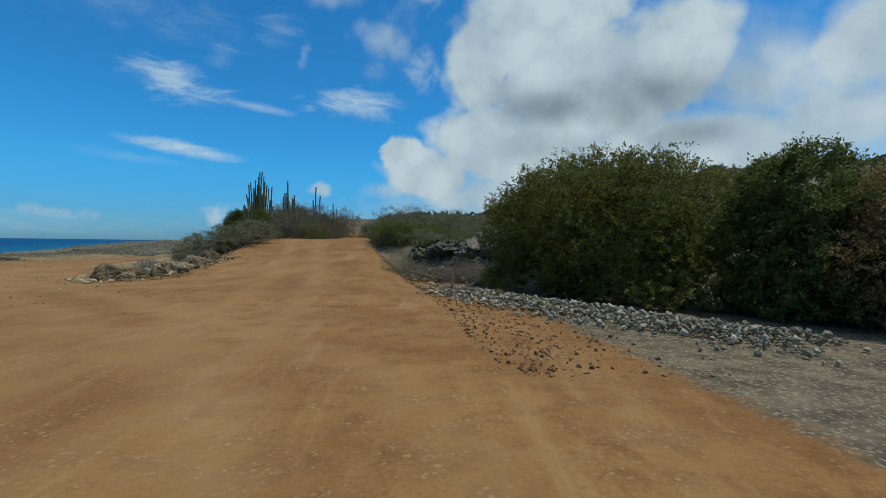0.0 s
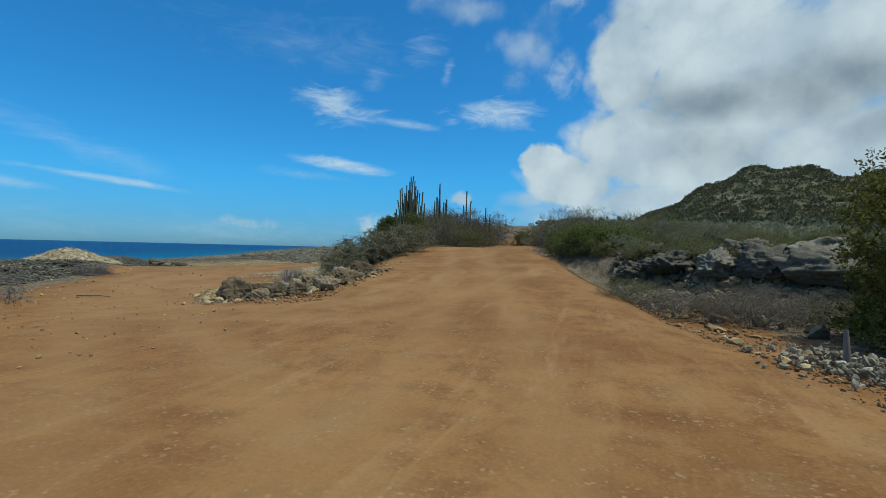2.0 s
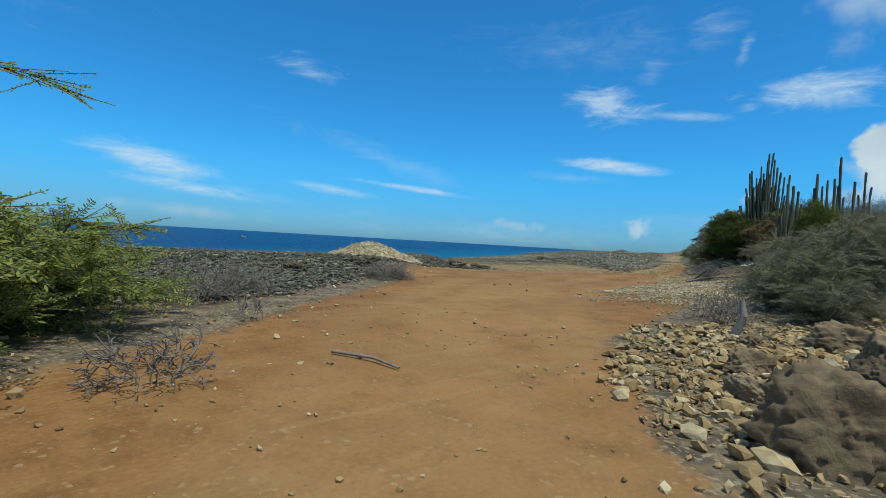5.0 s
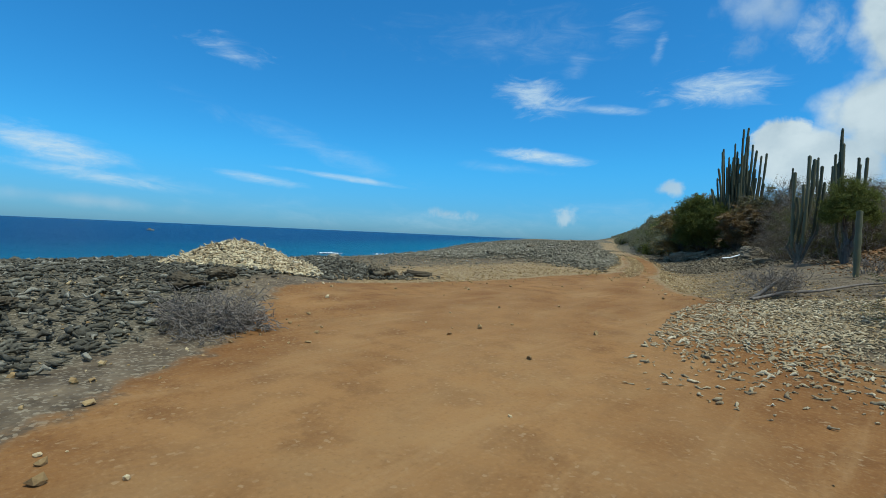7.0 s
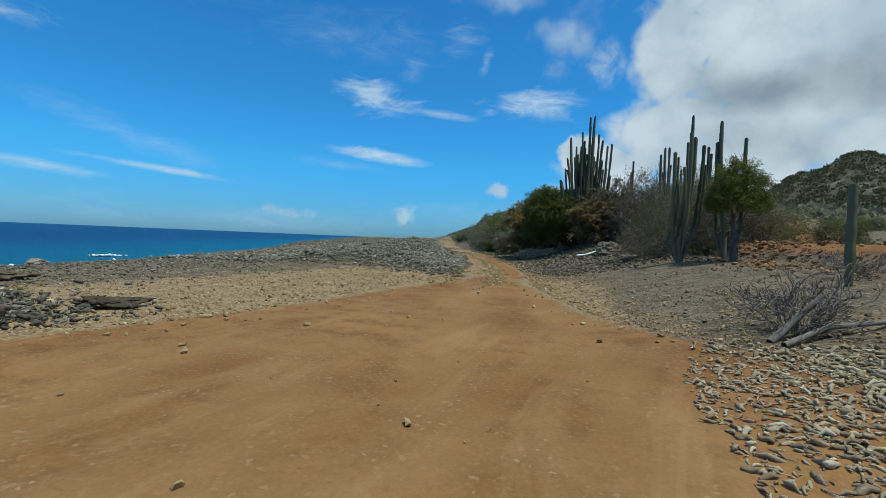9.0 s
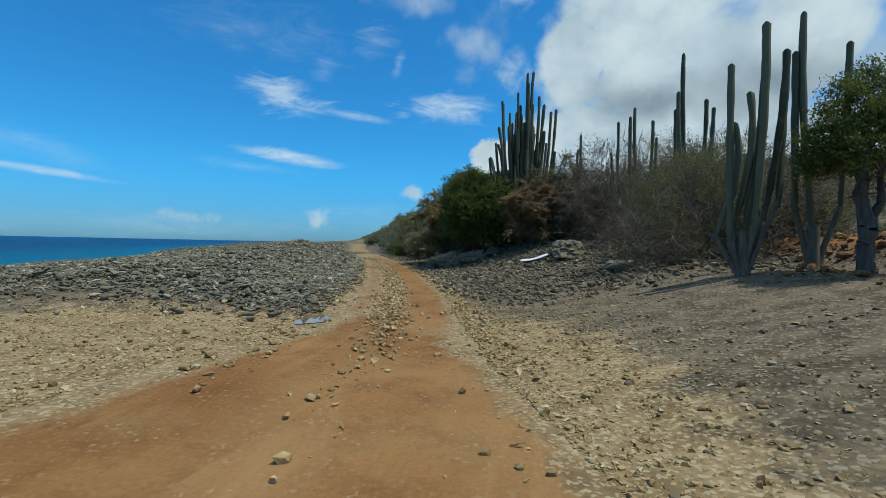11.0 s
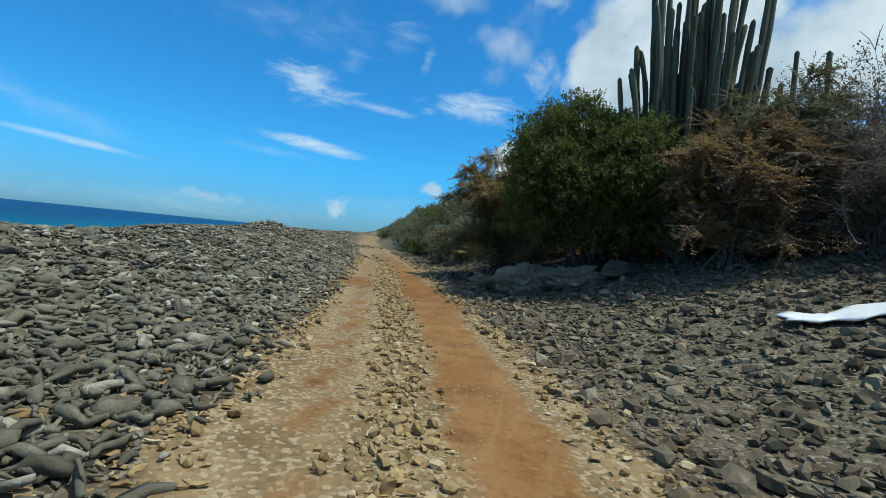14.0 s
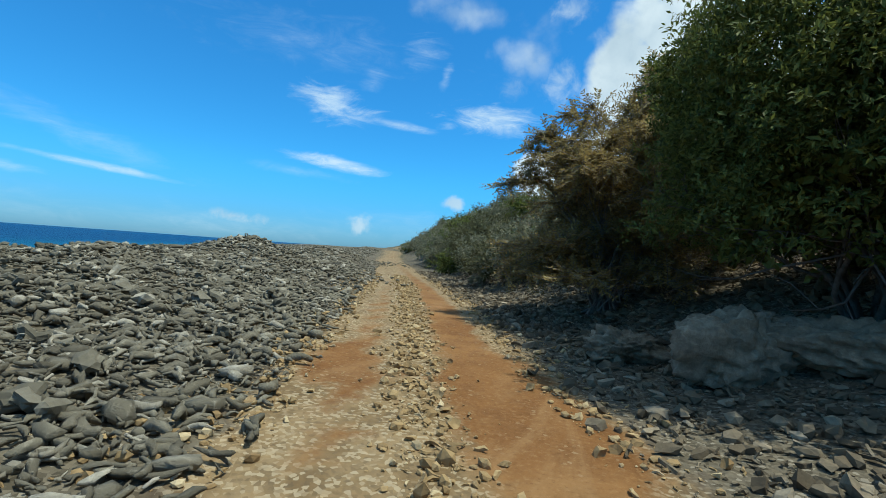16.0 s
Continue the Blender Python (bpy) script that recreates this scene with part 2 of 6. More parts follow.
def soil_material():
    """The ground: red laterite, pale coral sand, grey shingle and dry scrub soil, by the sheet's soil attribute."""
    m, gr, bsdf = material("soil")
    p = place(gr)
    cover = gr.attribute("scrub_cover")
    soil = gr.node("SeparateColor", {0: gr.attribute("soil")})
    big, mid_, fine = gr.noise(p, 0.35, 5.0, 0.6), gr.noise(p, 2.2, 7.0, 0.66), gr.noise(p, 26.0, 5.0, 0.7)
    cells = gr.node("TexVoronoi", {"Vector": p, "Scale": 13.0, "Randomness": 1.0})
    pebble = gr.node("TexVoronoi", {"Vector": p, "Scale": 34.0, "Randomness": 1.0})
    tone = gr.node("SeparateColor", {0: pebble.outputs["Color"]}).outputs[0]

    def wob(value):
        w = gr.math("ADD", value, gr.math("MULTIPLY", gr.math("SUBTRACT", mid_, 0.5), 0.9))
        return gr.step(w, 0.35, 0.62)

    scrub = gr.mix(gr.step(mid_, 0.35, 0.65), (0.075, 0.056, 0.036), (0.160, 0.122, 0.078))
    scrub = gr.mix(gr.step(tone, 0.72, 0.95, 0.0, 0.7), scrub, (0.27, 0.225, 0.155))
    crag = gr.step(gr.noise(p, 0.06, 7.0, 0.72, 0.6), 0.52, 0.66)
    # far ground takes the dark olive of the cloud-shaded hill scrub
    scrub = gr.mix(gr.math("MULTIPLY", cover, 0.9), scrub, gr.mix(gr.math("MULTIPLY", crag, 0.6), gr.mix(mid_, (0.045, 0.045, 0.022), (0.092, 0.088, 0.046)), (0.24, 0.21, 0.15)))
    grey = gr.mix(tone, (0.062, 0.052, 0.034), (0.180, 0.152, 0.104))
    grey = gr.mix(gr.step(tone, 0.88, 0.98, 0.0, 0.6), grey, (0.30, 0.265, 0.20))
    sand = gr.mix(gr.step(mid_, 0.33, 0.66), (0.165, 0.108, 0.050), (0.275, 0.193, 0.098))
    sand = gr.mix(gr.step(tone, 0.60, 0.90, 0.0, 0.75), sand, (0.39, 0.31, 0.19))
    sand = gr.mix(gr.step(tone, 0.0, 0.30, 0.45, 0.0), sand, (0.105, 0.078, 0.045))
    red = gr.mix(gr.step(big, 0.35, 0.65), (0.185, 0.086, 0.028), (0.262, 0.136, 0.049))
    red = gr.mix(gr.step(mid_, 0.42, 0.66, 0.0, 0.7), red, (0.135, 0.060, 0.020))
    drag = gr.noise(gr.node("Mapping", {"Vector": p, "Rotation": (0, 0, -0.75), "Scale": (1.6, 0.30, 1.0)}).outputs[0], 1.0, 6.0, 0.66, 0.9)
    red = gr.mix(gr.step(drag, 0.50, 0.70, 0.0, 0.4), red, (0.330, 0.200, 0.088))
    red = gr.mix(gr.step(drag, 0.28, 0.44, 0.35, 0.0), red, (0.125, 0.056, 0.019))
    red = gr.mix(gr.step(gr.noise(p, 0.9, 5.0, 0.6), 0.50, 0.68, 0.0, 0.4), red, (0.250, 0.150, 0.064))
    red = gr.mix(gr.step(fine, 0.50, 0.72, 0.0, 0.5), red, (0.31, 0.185, 0.082))
    red = gr.mix(gr.step(fine, 0.28, 0.46, 0.5, 0.0), red, (0.105, 0.046, 0.016))
    red = gr.mix(gr.math("MULTIPLY", gr.step(tone, 0.92, 0.97, 0.0, 0.4), gr.step(mid_, 0.45, 0.6)), red, (0.40, 0.29, 0.165))
    ruts = gr.math("MULTIPLY", gr.attribute("worn"), gr.step(mid_, 0.25, 0.6, 0.4, 1.0))
    red = gr.mix(gr.math("MULTIPLY", ruts, 0.42), red, (0.315, 0.185, 0.078))
    col = gr.mix(wob(soil.outputs[2]), scrub, grey)
    col = gr.mix(wob(soil.outputs[1]), col, sand)
    col = gr.mix(wob(soil.outputs[0]), col, red)
    gr.feed(bsdf.inputs["Base Color"], col)
    bsdf.inputs["Roughness"].default_value = 0.95
    bsdf.inputs["Specular IOR Level"].default_value = 0.12
    smooth = gr.step(soil.outputs[0], 0.3, 0.9, 1.0, 0.25)
    height = gr.math("ADD", gr.math("MULTIPLY", mid_, 0.6), gr.math("MULTIPLY", gr.math("MULTIPLY", gr.math("SUBTRACT", 1.0, cells.outputs["Distance"]), 0.5), smooth))
    height = gr.math("ADD", height, gr.math("MULTIPLY", fine, 0.2))
    bumped(gr, bsdf, height, 0.7, 0.06)
    return m


def cactus_material():
    m, gr, bsdf = material("cactus_skin")
    p = place(gr)
    pick = gr.node("ObjectInfo").outputs["Random"]
    n = gr.noise(p, 3.0, 5.0, 0.6)
    rib = gr.noise(p, 22.0, 4.0, 0.7)
    col = gr.mix(pick, (0.052, 0.058, 0.028), (0.128, 0.128, 0.070))
    col = gr.mix(gr.step(n, 0.45, 0.72, 0.0, 0.55), col, (0.13, 0.122, 0.072))
    col = gr.mix(gr.step(rib, 0.60, 0.78, 0.0, 0.5), col, (0.19, 0.175, 0.125))
    gr.feed(bsdf.inputs["Base Color"], col)
    bsdf.inputs["Roughness"].default_value = 0.7
    bumped(gr, bsdf, rib, 0.4, 0.02)
    return m


def sea_material():
    m, gr, bsdf = material("sea_water")
    p = place(gr)
    swell = gr.node("Mapping", {"Vector": p, "Rotation": (0, 0, 0.5), "Scale": (0.05, 0.16, 0.1)}).outputs[0]
    chop = gr.noise(p, 0.9, 6.0, 0.65)
    roll = gr.noise(swell, 1.0, 5.0, 0.6)
    # shallow water over the reef runs along the shore
    way = gr.dot(p, (0.88, 0.475, 0.0))
    near_shore = gr.step(gr.math("ADD", way, gr.math("MULTIPLY", roll, 26.0)), -78.0, -12.0)
    col = gr.mix(near_shore, (0.003, 0.036, 0.110), (0.006, 0.105, 0.175))
    col = gr.mix(gr.step(chop, 0.45, 0.70, 0.0, 0.5), col, (0.002, 0.022, 0.078))
    gr.feed(bsdf.inputs["Base Color"], col)
    bsdf.inputs["Roughness"].default_value = 0.35
    bsdf.inputs["IOR"].default_value = 1.33
    bsdf.inputs["Specular IOR Level"].default_value = 0.12
    bumped(gr, bsdf, gr.math("ADD", chop, gr.math("MULTIPLY", roll, 2.0)), 1.0, 0.5)
    return m


def plain_material(name, colour, rough=0.6, scale=6.0, spread=0.25, metal=0.0):
    m, gr, bsdf = material(name)
    n = gr.noise(place(gr), scale, 5.0, 0.6)
    gr.feed(bsdf.inputs["Base Color"], gr.mix(gr.step(n, 0.3, 0.7), tuple(c * (1 - spread) for c in colour), colour))
    bsdf.inputs["Roughness"].default_value = rough
    bsdf.inputs["Metallic"].default_value = metal
    return m


SOIL = soil_material()
SEA = sea_material()
SHINGLE = stone_material("grey_coral_shingle", (0.105, 0.092, 0.064), (0.230, 0.206, 0.146), (0.54, 0.49, 0.38), 14.0, bump=0.9)
SHINGLE_ONE = stone_material("grey_coral_stone", (0.10, 0.088, 0.060), (0.23, 0.206, 0.148), (0.40, 0.36, 0.27), island=False)
PALE = stone_material("pale_coral", (0.33, 0.25, 0.14), (0.58, 0.48, 0.295), (0.76, 0.68, 0.49), 12.0, pores=0.35)
STREWN = stone_material("weathered_coral_sticks", (0.22, 0.165, 0.095), (0.42, 0.345, 0.215), (0.64, 0.56, 0.40), 12.0, pores=0.4)
DARKCORAL = stone_material("dark_coral_rubble", (0.058, 0.052, 0.038), (0.150, 0.138, 0.102), (0.40, 0.37, 0.29), 14.0, bump=0.9)
PALE_ONE = stone_material("pale_coral_piece", (0.32, 0.24, 0.14), (0.57, 0.47, 0.295), (0.76, 0.68, 0.50), 12.0, island=False, pores=0.3)
RUBBLE = stone_material("dark_rubble", (0.080, 0.062, 0.038), (0.225, 0.182, 0.118), (0.42, 0.35, 0.24))
GRAVEL = stone_material("yellow_gravel", (0.22, 0.142, 0.062), (0.44, 0.315, 0.150), (0.63, 0.53, 0.33))
DARKSTONE = stone_material("dark_pitted_limestone", (0.050, 0.043, 0.032), (0.185, 0.162, 0.120), (0.38, 0.34, 0.265), 6.0, 1.7, island=False, bump=1.0)
LIMESTONE = stone_material("weathered_limestone", (0.105, 0.086, 0.058), (0.345, 0.290, 0.200), (0.60, 0.52, 0.38), 5.0, 1.7, island=False, bump=1.0)
GREYSTONE = stone_material("grey_limestone", (0.055, 0.043, 0.027), (0.195, 0.158, 0.102), (0.46, 0.39, 0.275), 11.0, 3.4, island=False, bump=1.0)
BROWNSTONE = stone_material("brown_limestone", (0.085, 0.060, 0.034), (0.26, 0.190, 0.110), (0.50, 0.39, 0.24), 5.0, 1.7, island=False, bump=1.0)
CLOD = stone_material("red_earth_clods", (0.135, 0.070, 0.030), (0.27, 0.155, 0.072), (0.40, 0.28, 0.155))
GREEN = leaf_material("broad_green_leaves", ((0.062, 0.066, 0.014), (0.185, 0.176, 0.035), (0.33, 0.27, 0.060)), 0.6, gloss=0.2)
DARKGREEN = leaf_material("dark_green_leaves", ((0.060, 0.072, 0.017), (0.150, 0.172, 0.040), (0.28, 0.28, 0.070)), 0.6, gloss=0.2)
OLIVE = leaf_material("olive_leaves", ((0.085, 0.084, 0.040), (0.150, 0.144, 0.070), (0.22, 0.205, 0.10)))
RUST = leaf_material("rusty_dry_leaves", ((0.155, 0.098, 0.042), (0.32, 0.212, 0.085), (0.42, 0.33, 0.14)), through_light=0.4)
FEATHER = leaf_material("feathery_green_leaves", ((0.170, 0.200, 0.040), (0.320, 0.355, 0.075), (0.43, 0.43, 0.11)), through_light=0.55)
DUSTY = leaf_material("dusty_olive_leaves", ((0.105, 0.102, 0.045), (0.190, 0.182, 0.078), (0.26, 0.24, 0.11)))
GREYLEAF = leaf_material("grey_scrub_leaves", ((0.150, 0.150, 0.092), (0.240, 0.235, 0.148), (0.33, 0.315, 0.20)))
GOLDEN = leaf_material("golden_dry_leaves", ((0.20, 0.145, 0.052), (0.34, 0.255, 0.095), (0.42, 0.36, 0.16)), through_light=0.45)
# olive scrub with the hill's cloud shadow put into its colour
HILLSCRUB = leaf_material("shaded_hill_scrub_leaves", ((0.052, 0.054, 0.028), (0.100, 0.098, 0.050), (0.15, 0.14, 0.07)))
DRYLEAF = leaf_material("brown_dry_leaves", ((0.088, 0.072, 0.048), (0.155, 0.126, 0.084), (0.22, 0.185, 0.125)))
STRAW = leaf_material("straw_grass", ((0.15, 0.135, 0.065), (0.22, 0.195, 0.095), (0.29, 0.25, 0.13)))
BARK = bark_material("grey_bark", (0.055, 0.046, 0.038), (0.15, 0.13, 0.108))
TWIG = bark_material("bleached_twigs", (0.105, 0.088, 0.072), (0.235, 0.205, 0.175))
CACTUS = cactus_material()
CORK = bark_material("corky_cactus_base", (0.07, 0.06, 0.045), (0.17, 0.15, 0.115))
FOAM = plain_material("sea_foam", (0.80, 0.84, 0.86), 0.8, 2.0, 0.2)
WATER = plain_material("puddle_water", (0.20, 0.135, 0.075), 0.03, 3.0, 0.2)
SHEETING = plain_material("white_sheeting", (0.74, 0.74, 0.72), 0.55, 5.0, 0.12)
HULL = plain_material("boat_hull_paint", (0.42, 0.40, 0.33), 0.4)
CABIN = plain_material("boat_cabin_paint", (0.38, 0.29, 0.14), 0.5)


# ---- mesh helpers ----
def mesh_of(name, verts, faces, mat, smooth=False):
    """A mesh from an array of points and one of faces, all with as many corners."""
    verts, faces = np.asarray(verts, dtype=np.float32), np.asarray(faces, dtype=np.int32)
    me = bpy.data.meshes.new(name)
    me.vertices.add(len(verts))
    me.vertices.foreach_set("co", verts.ravel())
    me.loops.add(faces.size)
    me.loops.foreach_set("vertex_index", faces.ravel())
    me.polygons.add(len(faces))
    me.polygons.foreach_set("loop_start", np.arange(0, faces.size, faces.shape[1], dtype=np.int32))
    me.polygons.foreach_set("use_smooth", np.full(len(faces), smooth))
    me.materials.append(mat)
    me.update(calc_edges=True)
    me.validate()
    return me


def part(name, me, parent, label=""):
    ob = new(name, me)
    ob.parent = parent
    return tagged(ob, label=label) if label else ob


def thing(name, m, label, category, group="", kind="", data=None):
    ob = new(name, data)
    ob.matrix_world = m
    return tagged(ob, label, category, group, kind)


def turns(rng, n, tilt=1.0):
    """n random rotation matrices; tilt: how far they lean, 1 any way."""
    a, b, c = rng.uniform(0, 2 * np.pi, n), rng.normal(0, 1, n) * 1.4 * tilt, rng.uniform(0, 2 * np.pi, n) * (1 if tilt >= 1 else 0)
    ca, sa, cb, sb, cc, sc = np.cos(a), np.sin(a), np.cos(b), np.sin(b), np.cos(c), np.sin(c)
    z = np.zeros(n)
    o = np.ones(n)
    rz = np.stack([np.stack([ca, -sa, z], -1), np.stack([sa, ca, z], -1), np.stack([z, z, o], -1)], -2)
    rx = np.stack([np.stack([o, z, z], -1), np.stack([z, cb, -sb], -1), np.stack([z, sb, cb], -1)], -2)
    ry = np.stack([np.stack([cc, z, sc], -1), np.stack([z, o, z], -1), np.stack([-sc, z, cc], -1)], -2)
    return rz @ rx @ ry


def spread(templates, spots, sizes, rng, tilt=0.35):
    """Copies of small templates (points, faces) at the spots, joined: points and faces."""
    kind = rng.integers(0, len(templates), len(spots))
    vs, fs, base = [], [], 0
    for k, (tv, tf) in enumerate(templates):
        who = np.where(kind == k)[0]
        if not len(who):
            continue
        r = turns(rng, len(who), tilt)
        s = sizes[who, None, None] * rng.uniform(0.75, 1.25, (len(who), 1, 3))
        v = np.einsum("nij,nkj->nki", r, tv[None] * s) + spots[who, None]
        f = tf[None] + (np.arange(len(who)) * len(tv))[:, None, None] + base
        vs.append(v.reshape(-1, 3))
        fs.append(f.reshape(-1, tf.shape[1]))
        base += len(who) * len(tv)
    return np.concatenate(vs), np.concatenate(fs)


def finger(rng, bend, sides=5, rings=4, thick=0.13):
    """A knobbly, twisted broken branch of coral, about 1 long: points and triangles."""
    ts = np.linspace(-0.5, 0.5, rings)
    turn, sway = rng.uniform(0, 6.28), rng.uniform(-0.25, 0.25)
    pts, mids = [], []
    for i, t in enumerate(ts):
        r = thick * (1 + 0.28 * rng.normal()) * (0.72 if i in (0, rings - 1) else 1.0)
        a = np.linspace(0, 2 * np.pi, sides, endpoint=False) + turn + rng.uniform(0, 0.5)
        mid = np.array([t, bend * (t * t - 0.1), sway * math.sin(t * 5.0)])
        k = 1 + 0.22 * rng.normal(0, 1, sides)
        pts.append(np.stack([np.full(sides, 0.0) + rng.normal(0, 0.03, sides), r * k * np.cos(a), r * k * np.sin(a)], -1) + mid)
        mids.append(mid)
    v = np.concatenate(pts + [np.array([mids[0] - (0.06, 0, 0), mids[-1] + (0.07, 0, 0.02)])])
    f = []
    for i in range(rings - 1):
        for j in range(sides):
            a, b = i * sides + j, i * sides + (j + 1) % sides
            f += [(a, b, b + sides), (a, b + sides, a + sides)]
    for j in range(sides):
        f += [(len(v) - 2, (j + 1) % sides, j), (len(v) - 1, (rings - 1) * sides + j, (rings - 1) * sides + (j + 1) % sides)]
    return v, np.array(f)


def forked(rng, bend, thick):
    """Two joined branches of coral."""
    v, f = finger(rng, bend, 4, 3, thick)
    v2, f2 = finger(rng, -bend, 4, 3, thick * 0.85)
    a = rng.uniform(0.6, 1.2)
    v2 = v2 * 0.62 + np.array([0.28, 0, 0])
    v2 = np.stack([v2[:, 0] * math.cos(a) - v2[:, 1] * math.sin(a), v2[:, 0] * math.sin(a) + v2[:, 1] * math.cos(a), v2[:, 2] + 0.03], -1)
    return np.concatenate([v, v2]), np.concatenate([f, f2 + len(v)])


def ball(sub):
    bm = bmesh.new()
    bmesh.ops.create_icosphere(bm, subdivisions=sub, radius=0.5)
    v = np.array([q.co for q in bm.verts])
    f = np.array([[q.index for q in face.verts] for face in bm.faces])
    bm.free()
    return v, f


def cobble(rng, sub=1, rough=0.30, flat=0.6):
    """A broken stone, about 1 across: points and triangles."""
    v, f = ball(sub)
    shift = Vector(rng.uniform(-50, 50, 3))
    k = np.array([1 + rough * (noise.noise(Vector(q) * 2.6 + shift) * 1.5 + 0.5 * noise.noise(Vector(q) * 6 + shift)) for q in v])
    v = v * k[:, None] * np.array([rng.uniform(0.85, 1.25), rng.uniform(0.75, 1.0), flat * rng.uniform(0.8, 1.2)])
    return v, f


def boulder_mesh(name, rng, mat, sub=5, rough=0.42, flat=0.7):
    """A craggy limestone block, 1 across, standing on its base: broken faces, edges chipped, surface pitted."""
    v, f = ball(sub)
    shift = Vector(rng.uniform(-50, 50, 3))
    faces = [(Vector(rng.normal(0, 1, 3)).normalized(), rng.uniform(0.30, 0.46)) for _ in range(17)]
    out = []
    for q in v:
        p = Vector(q).normalized()
        r = min([0.56] + [h / p.dot(n) for n, h in faces if p.dot(n) > 0.15])
        p = p * r
        k = 1 + 0.5 * rough * noise.noise(p * 2.2 + shift) + rough * 0.45 * noise.noise(p * 5 + shift) + 0.4 * rough * noise.noise(p * 11 + shift) + 0.3 * rough * noise.noise(p * 24 + shift) + 0.16 * rough * noise.noise(p * 50 + shift)
        w = p * k
        out.append((w.x * 1.2, w.y * 1.0, (max(w.z, -0.28) + 0.28) * flat * 1.4))
    return mesh_of(name, out, f, mat, smooth=True)


def tubes(a, b, ra, rb, sides=3):
    """Tapered tubes from points a to b: points and quads."""
    a, b, ra, rb = (np.asarray(q, dtype=float) for q in (a, b, ra, rb))
    d = b - a
    d = d / np.maximum(np.linalg.norm(d, axis=1, keepdims=True), 1e-6)
    ref = np.where(np.abs(d[:, 2:3]) < 0.9, np.array([[0, 0, 1.0]]), np.array([[1.0, 0, 0]]))
    u = np.cross(d, ref)
    u /= np.linalg.norm(u, axis=1, keepdims=True)
    w = np.cross(d, u)
    ang = np.linspace(0, 2 * np.pi, sides, endpoint=False)
    ring = u[:, None] * np.cos(ang)[None, :, None] + w[:, None] * np.sin(ang)[None, :, None]
    v = np.concatenate([a[:, None] + ring * ra[:, None, None], b[:, None] + ring * rb[:, None, None]], 1)
    j = np.arange(sides)
    quad = np.stack([j, (j + 1) % sides, (j + 1) % sides + sides, j + sides], -1)
    f = quad[None] + (np.arange(len(a)) * 2 * sides)[:, None, None]
    return v.reshape(-1, 3), f.reshape(-1, 4)


def limbs(rng, reach, levels, start_r, kids=4, droop=0.0, wander=0.25, stems=6, lift=0.9, thin=0.006):
    """Grows branches inside an ellipsoid of half sizes reach, from the origin: segments and tips."""
    rx, ry, rz = reach
    segs, tips = [], []

    def grow(p, d, length, r, level):
        n = (5, 3, 2, 2)[level]
        for i in range(n):
            d = d + Vector(rng.normal(0, wander, 3)) + Vector((0, 0, -droop * (level + 1) * 0.12))
            d.normalize()
            q = p + d * (length / n)
            if q.z < 0.03:
                q.z = 0.03 + rng.uniform(0, 0.05)
            r2 = r * (0.86 if i < n - 1 else 0.7)
            segs.append((tuple(p), tuple(q), r, r2))
            p, r = q, r2
            if level < levels and i > 0:
                for _ in range(kids if i == n - 1 else kids // 2):
                    e = (d + Vector(rng.normal(0, 0.65, 3)) + Vector((0, 0, 0.12))).normalized()
                    grow(p, e, length * rng.uniform(0.45, 0.72), max(r * 0.62, thin), level + 1)
        if level >= levels:
            tips.append((tuple(p), tuple(d)))

    for k in range(stems):
        a = 2 * math.pi * (k + rng.uniform(-0.3, 0.3)) / stems
        lean = rng.uniform(0.25, 1.0)
        target = Vector((math.cos(a) * rx * lean, math.sin(a) * ry * lean, rz * lift * rng.uniform(0.75, 1.1)))
        grow(Vector((math.cos(a) * 0.12, math.sin(a) * 0.12, -0.15)), target.normalized(), target.length * 0.62, start_r * rng.uniform(0.6, 1.0), 0)
    return segs, tips


def segs_mesh(name, segs, mat, sides=3):
    a, b, ra, rb = (np.array([s[i] for s in segs]) for i in range(4))
    v, f = tubes(a, b, ra, rb, sides)
    return mesh_of(name, v, f, mat, smooth=True)


def leaves_on(rng, starts, ways, length, per, leaf, width=0.42, fan=0.9, outward=False):
    """Leafy sprigs from the starts along the ways: points and triangles, a folded blade of two a leaf."""
    n = len(starts)
    t = (np.arange(per) + 0.5) / per
    along = starts[:, None] + ways[:, None] * (t[None, :, None] * length[:, None, None])
    along = along + rng.normal(0, 0.02 + 0.10 * leaf, along.shape)
    d = ways[:, None] * 0.6 + rng.normal(0, fan, (n, per, 3))
    d /= np.linalg.norm(d, axis=2, keepdims=True)
    up = rng.normal(0, 0.9, (n, per, 3)) + np.array([0, 0, 0.6])
    if outward:
        d = ways[:, None] * 0.15 + rng.normal(0, 1, (n, per, 3))
        d /= np.linalg.norm(d, axis=2, keepdims=True)
        up = ways[:, None] + rng.normal(0, 0.42, (n, per, 3)) + np.array([0, 0, 0.35])
    s = np.cross(d, up)
    s /= np.maximum(np.linalg.norm(s, axis=2, keepdims=True), 1e-6)
    size = leaf * rng.uniform(0.65, 1.25, (n, per, 1))
    drop = np.cross(s, d) * size * 0.10
    p0, p2 = along, along + d * size
    p1 = along + d * size * 0.45 + s * size * width * 0.5 + drop
    p3 = along + d * size * 0.45 - s * size * width * 0.5 + drop
    v = np.stack([p0, p1, p2, p3], 2).reshape(-1, 3)
    base = np.arange(n * per)[:, None, None] * 4
    f = (np.array([[0, 1, 2], [0, 2, 3]])[None] + base).reshape(-1, 3)
    return v, f


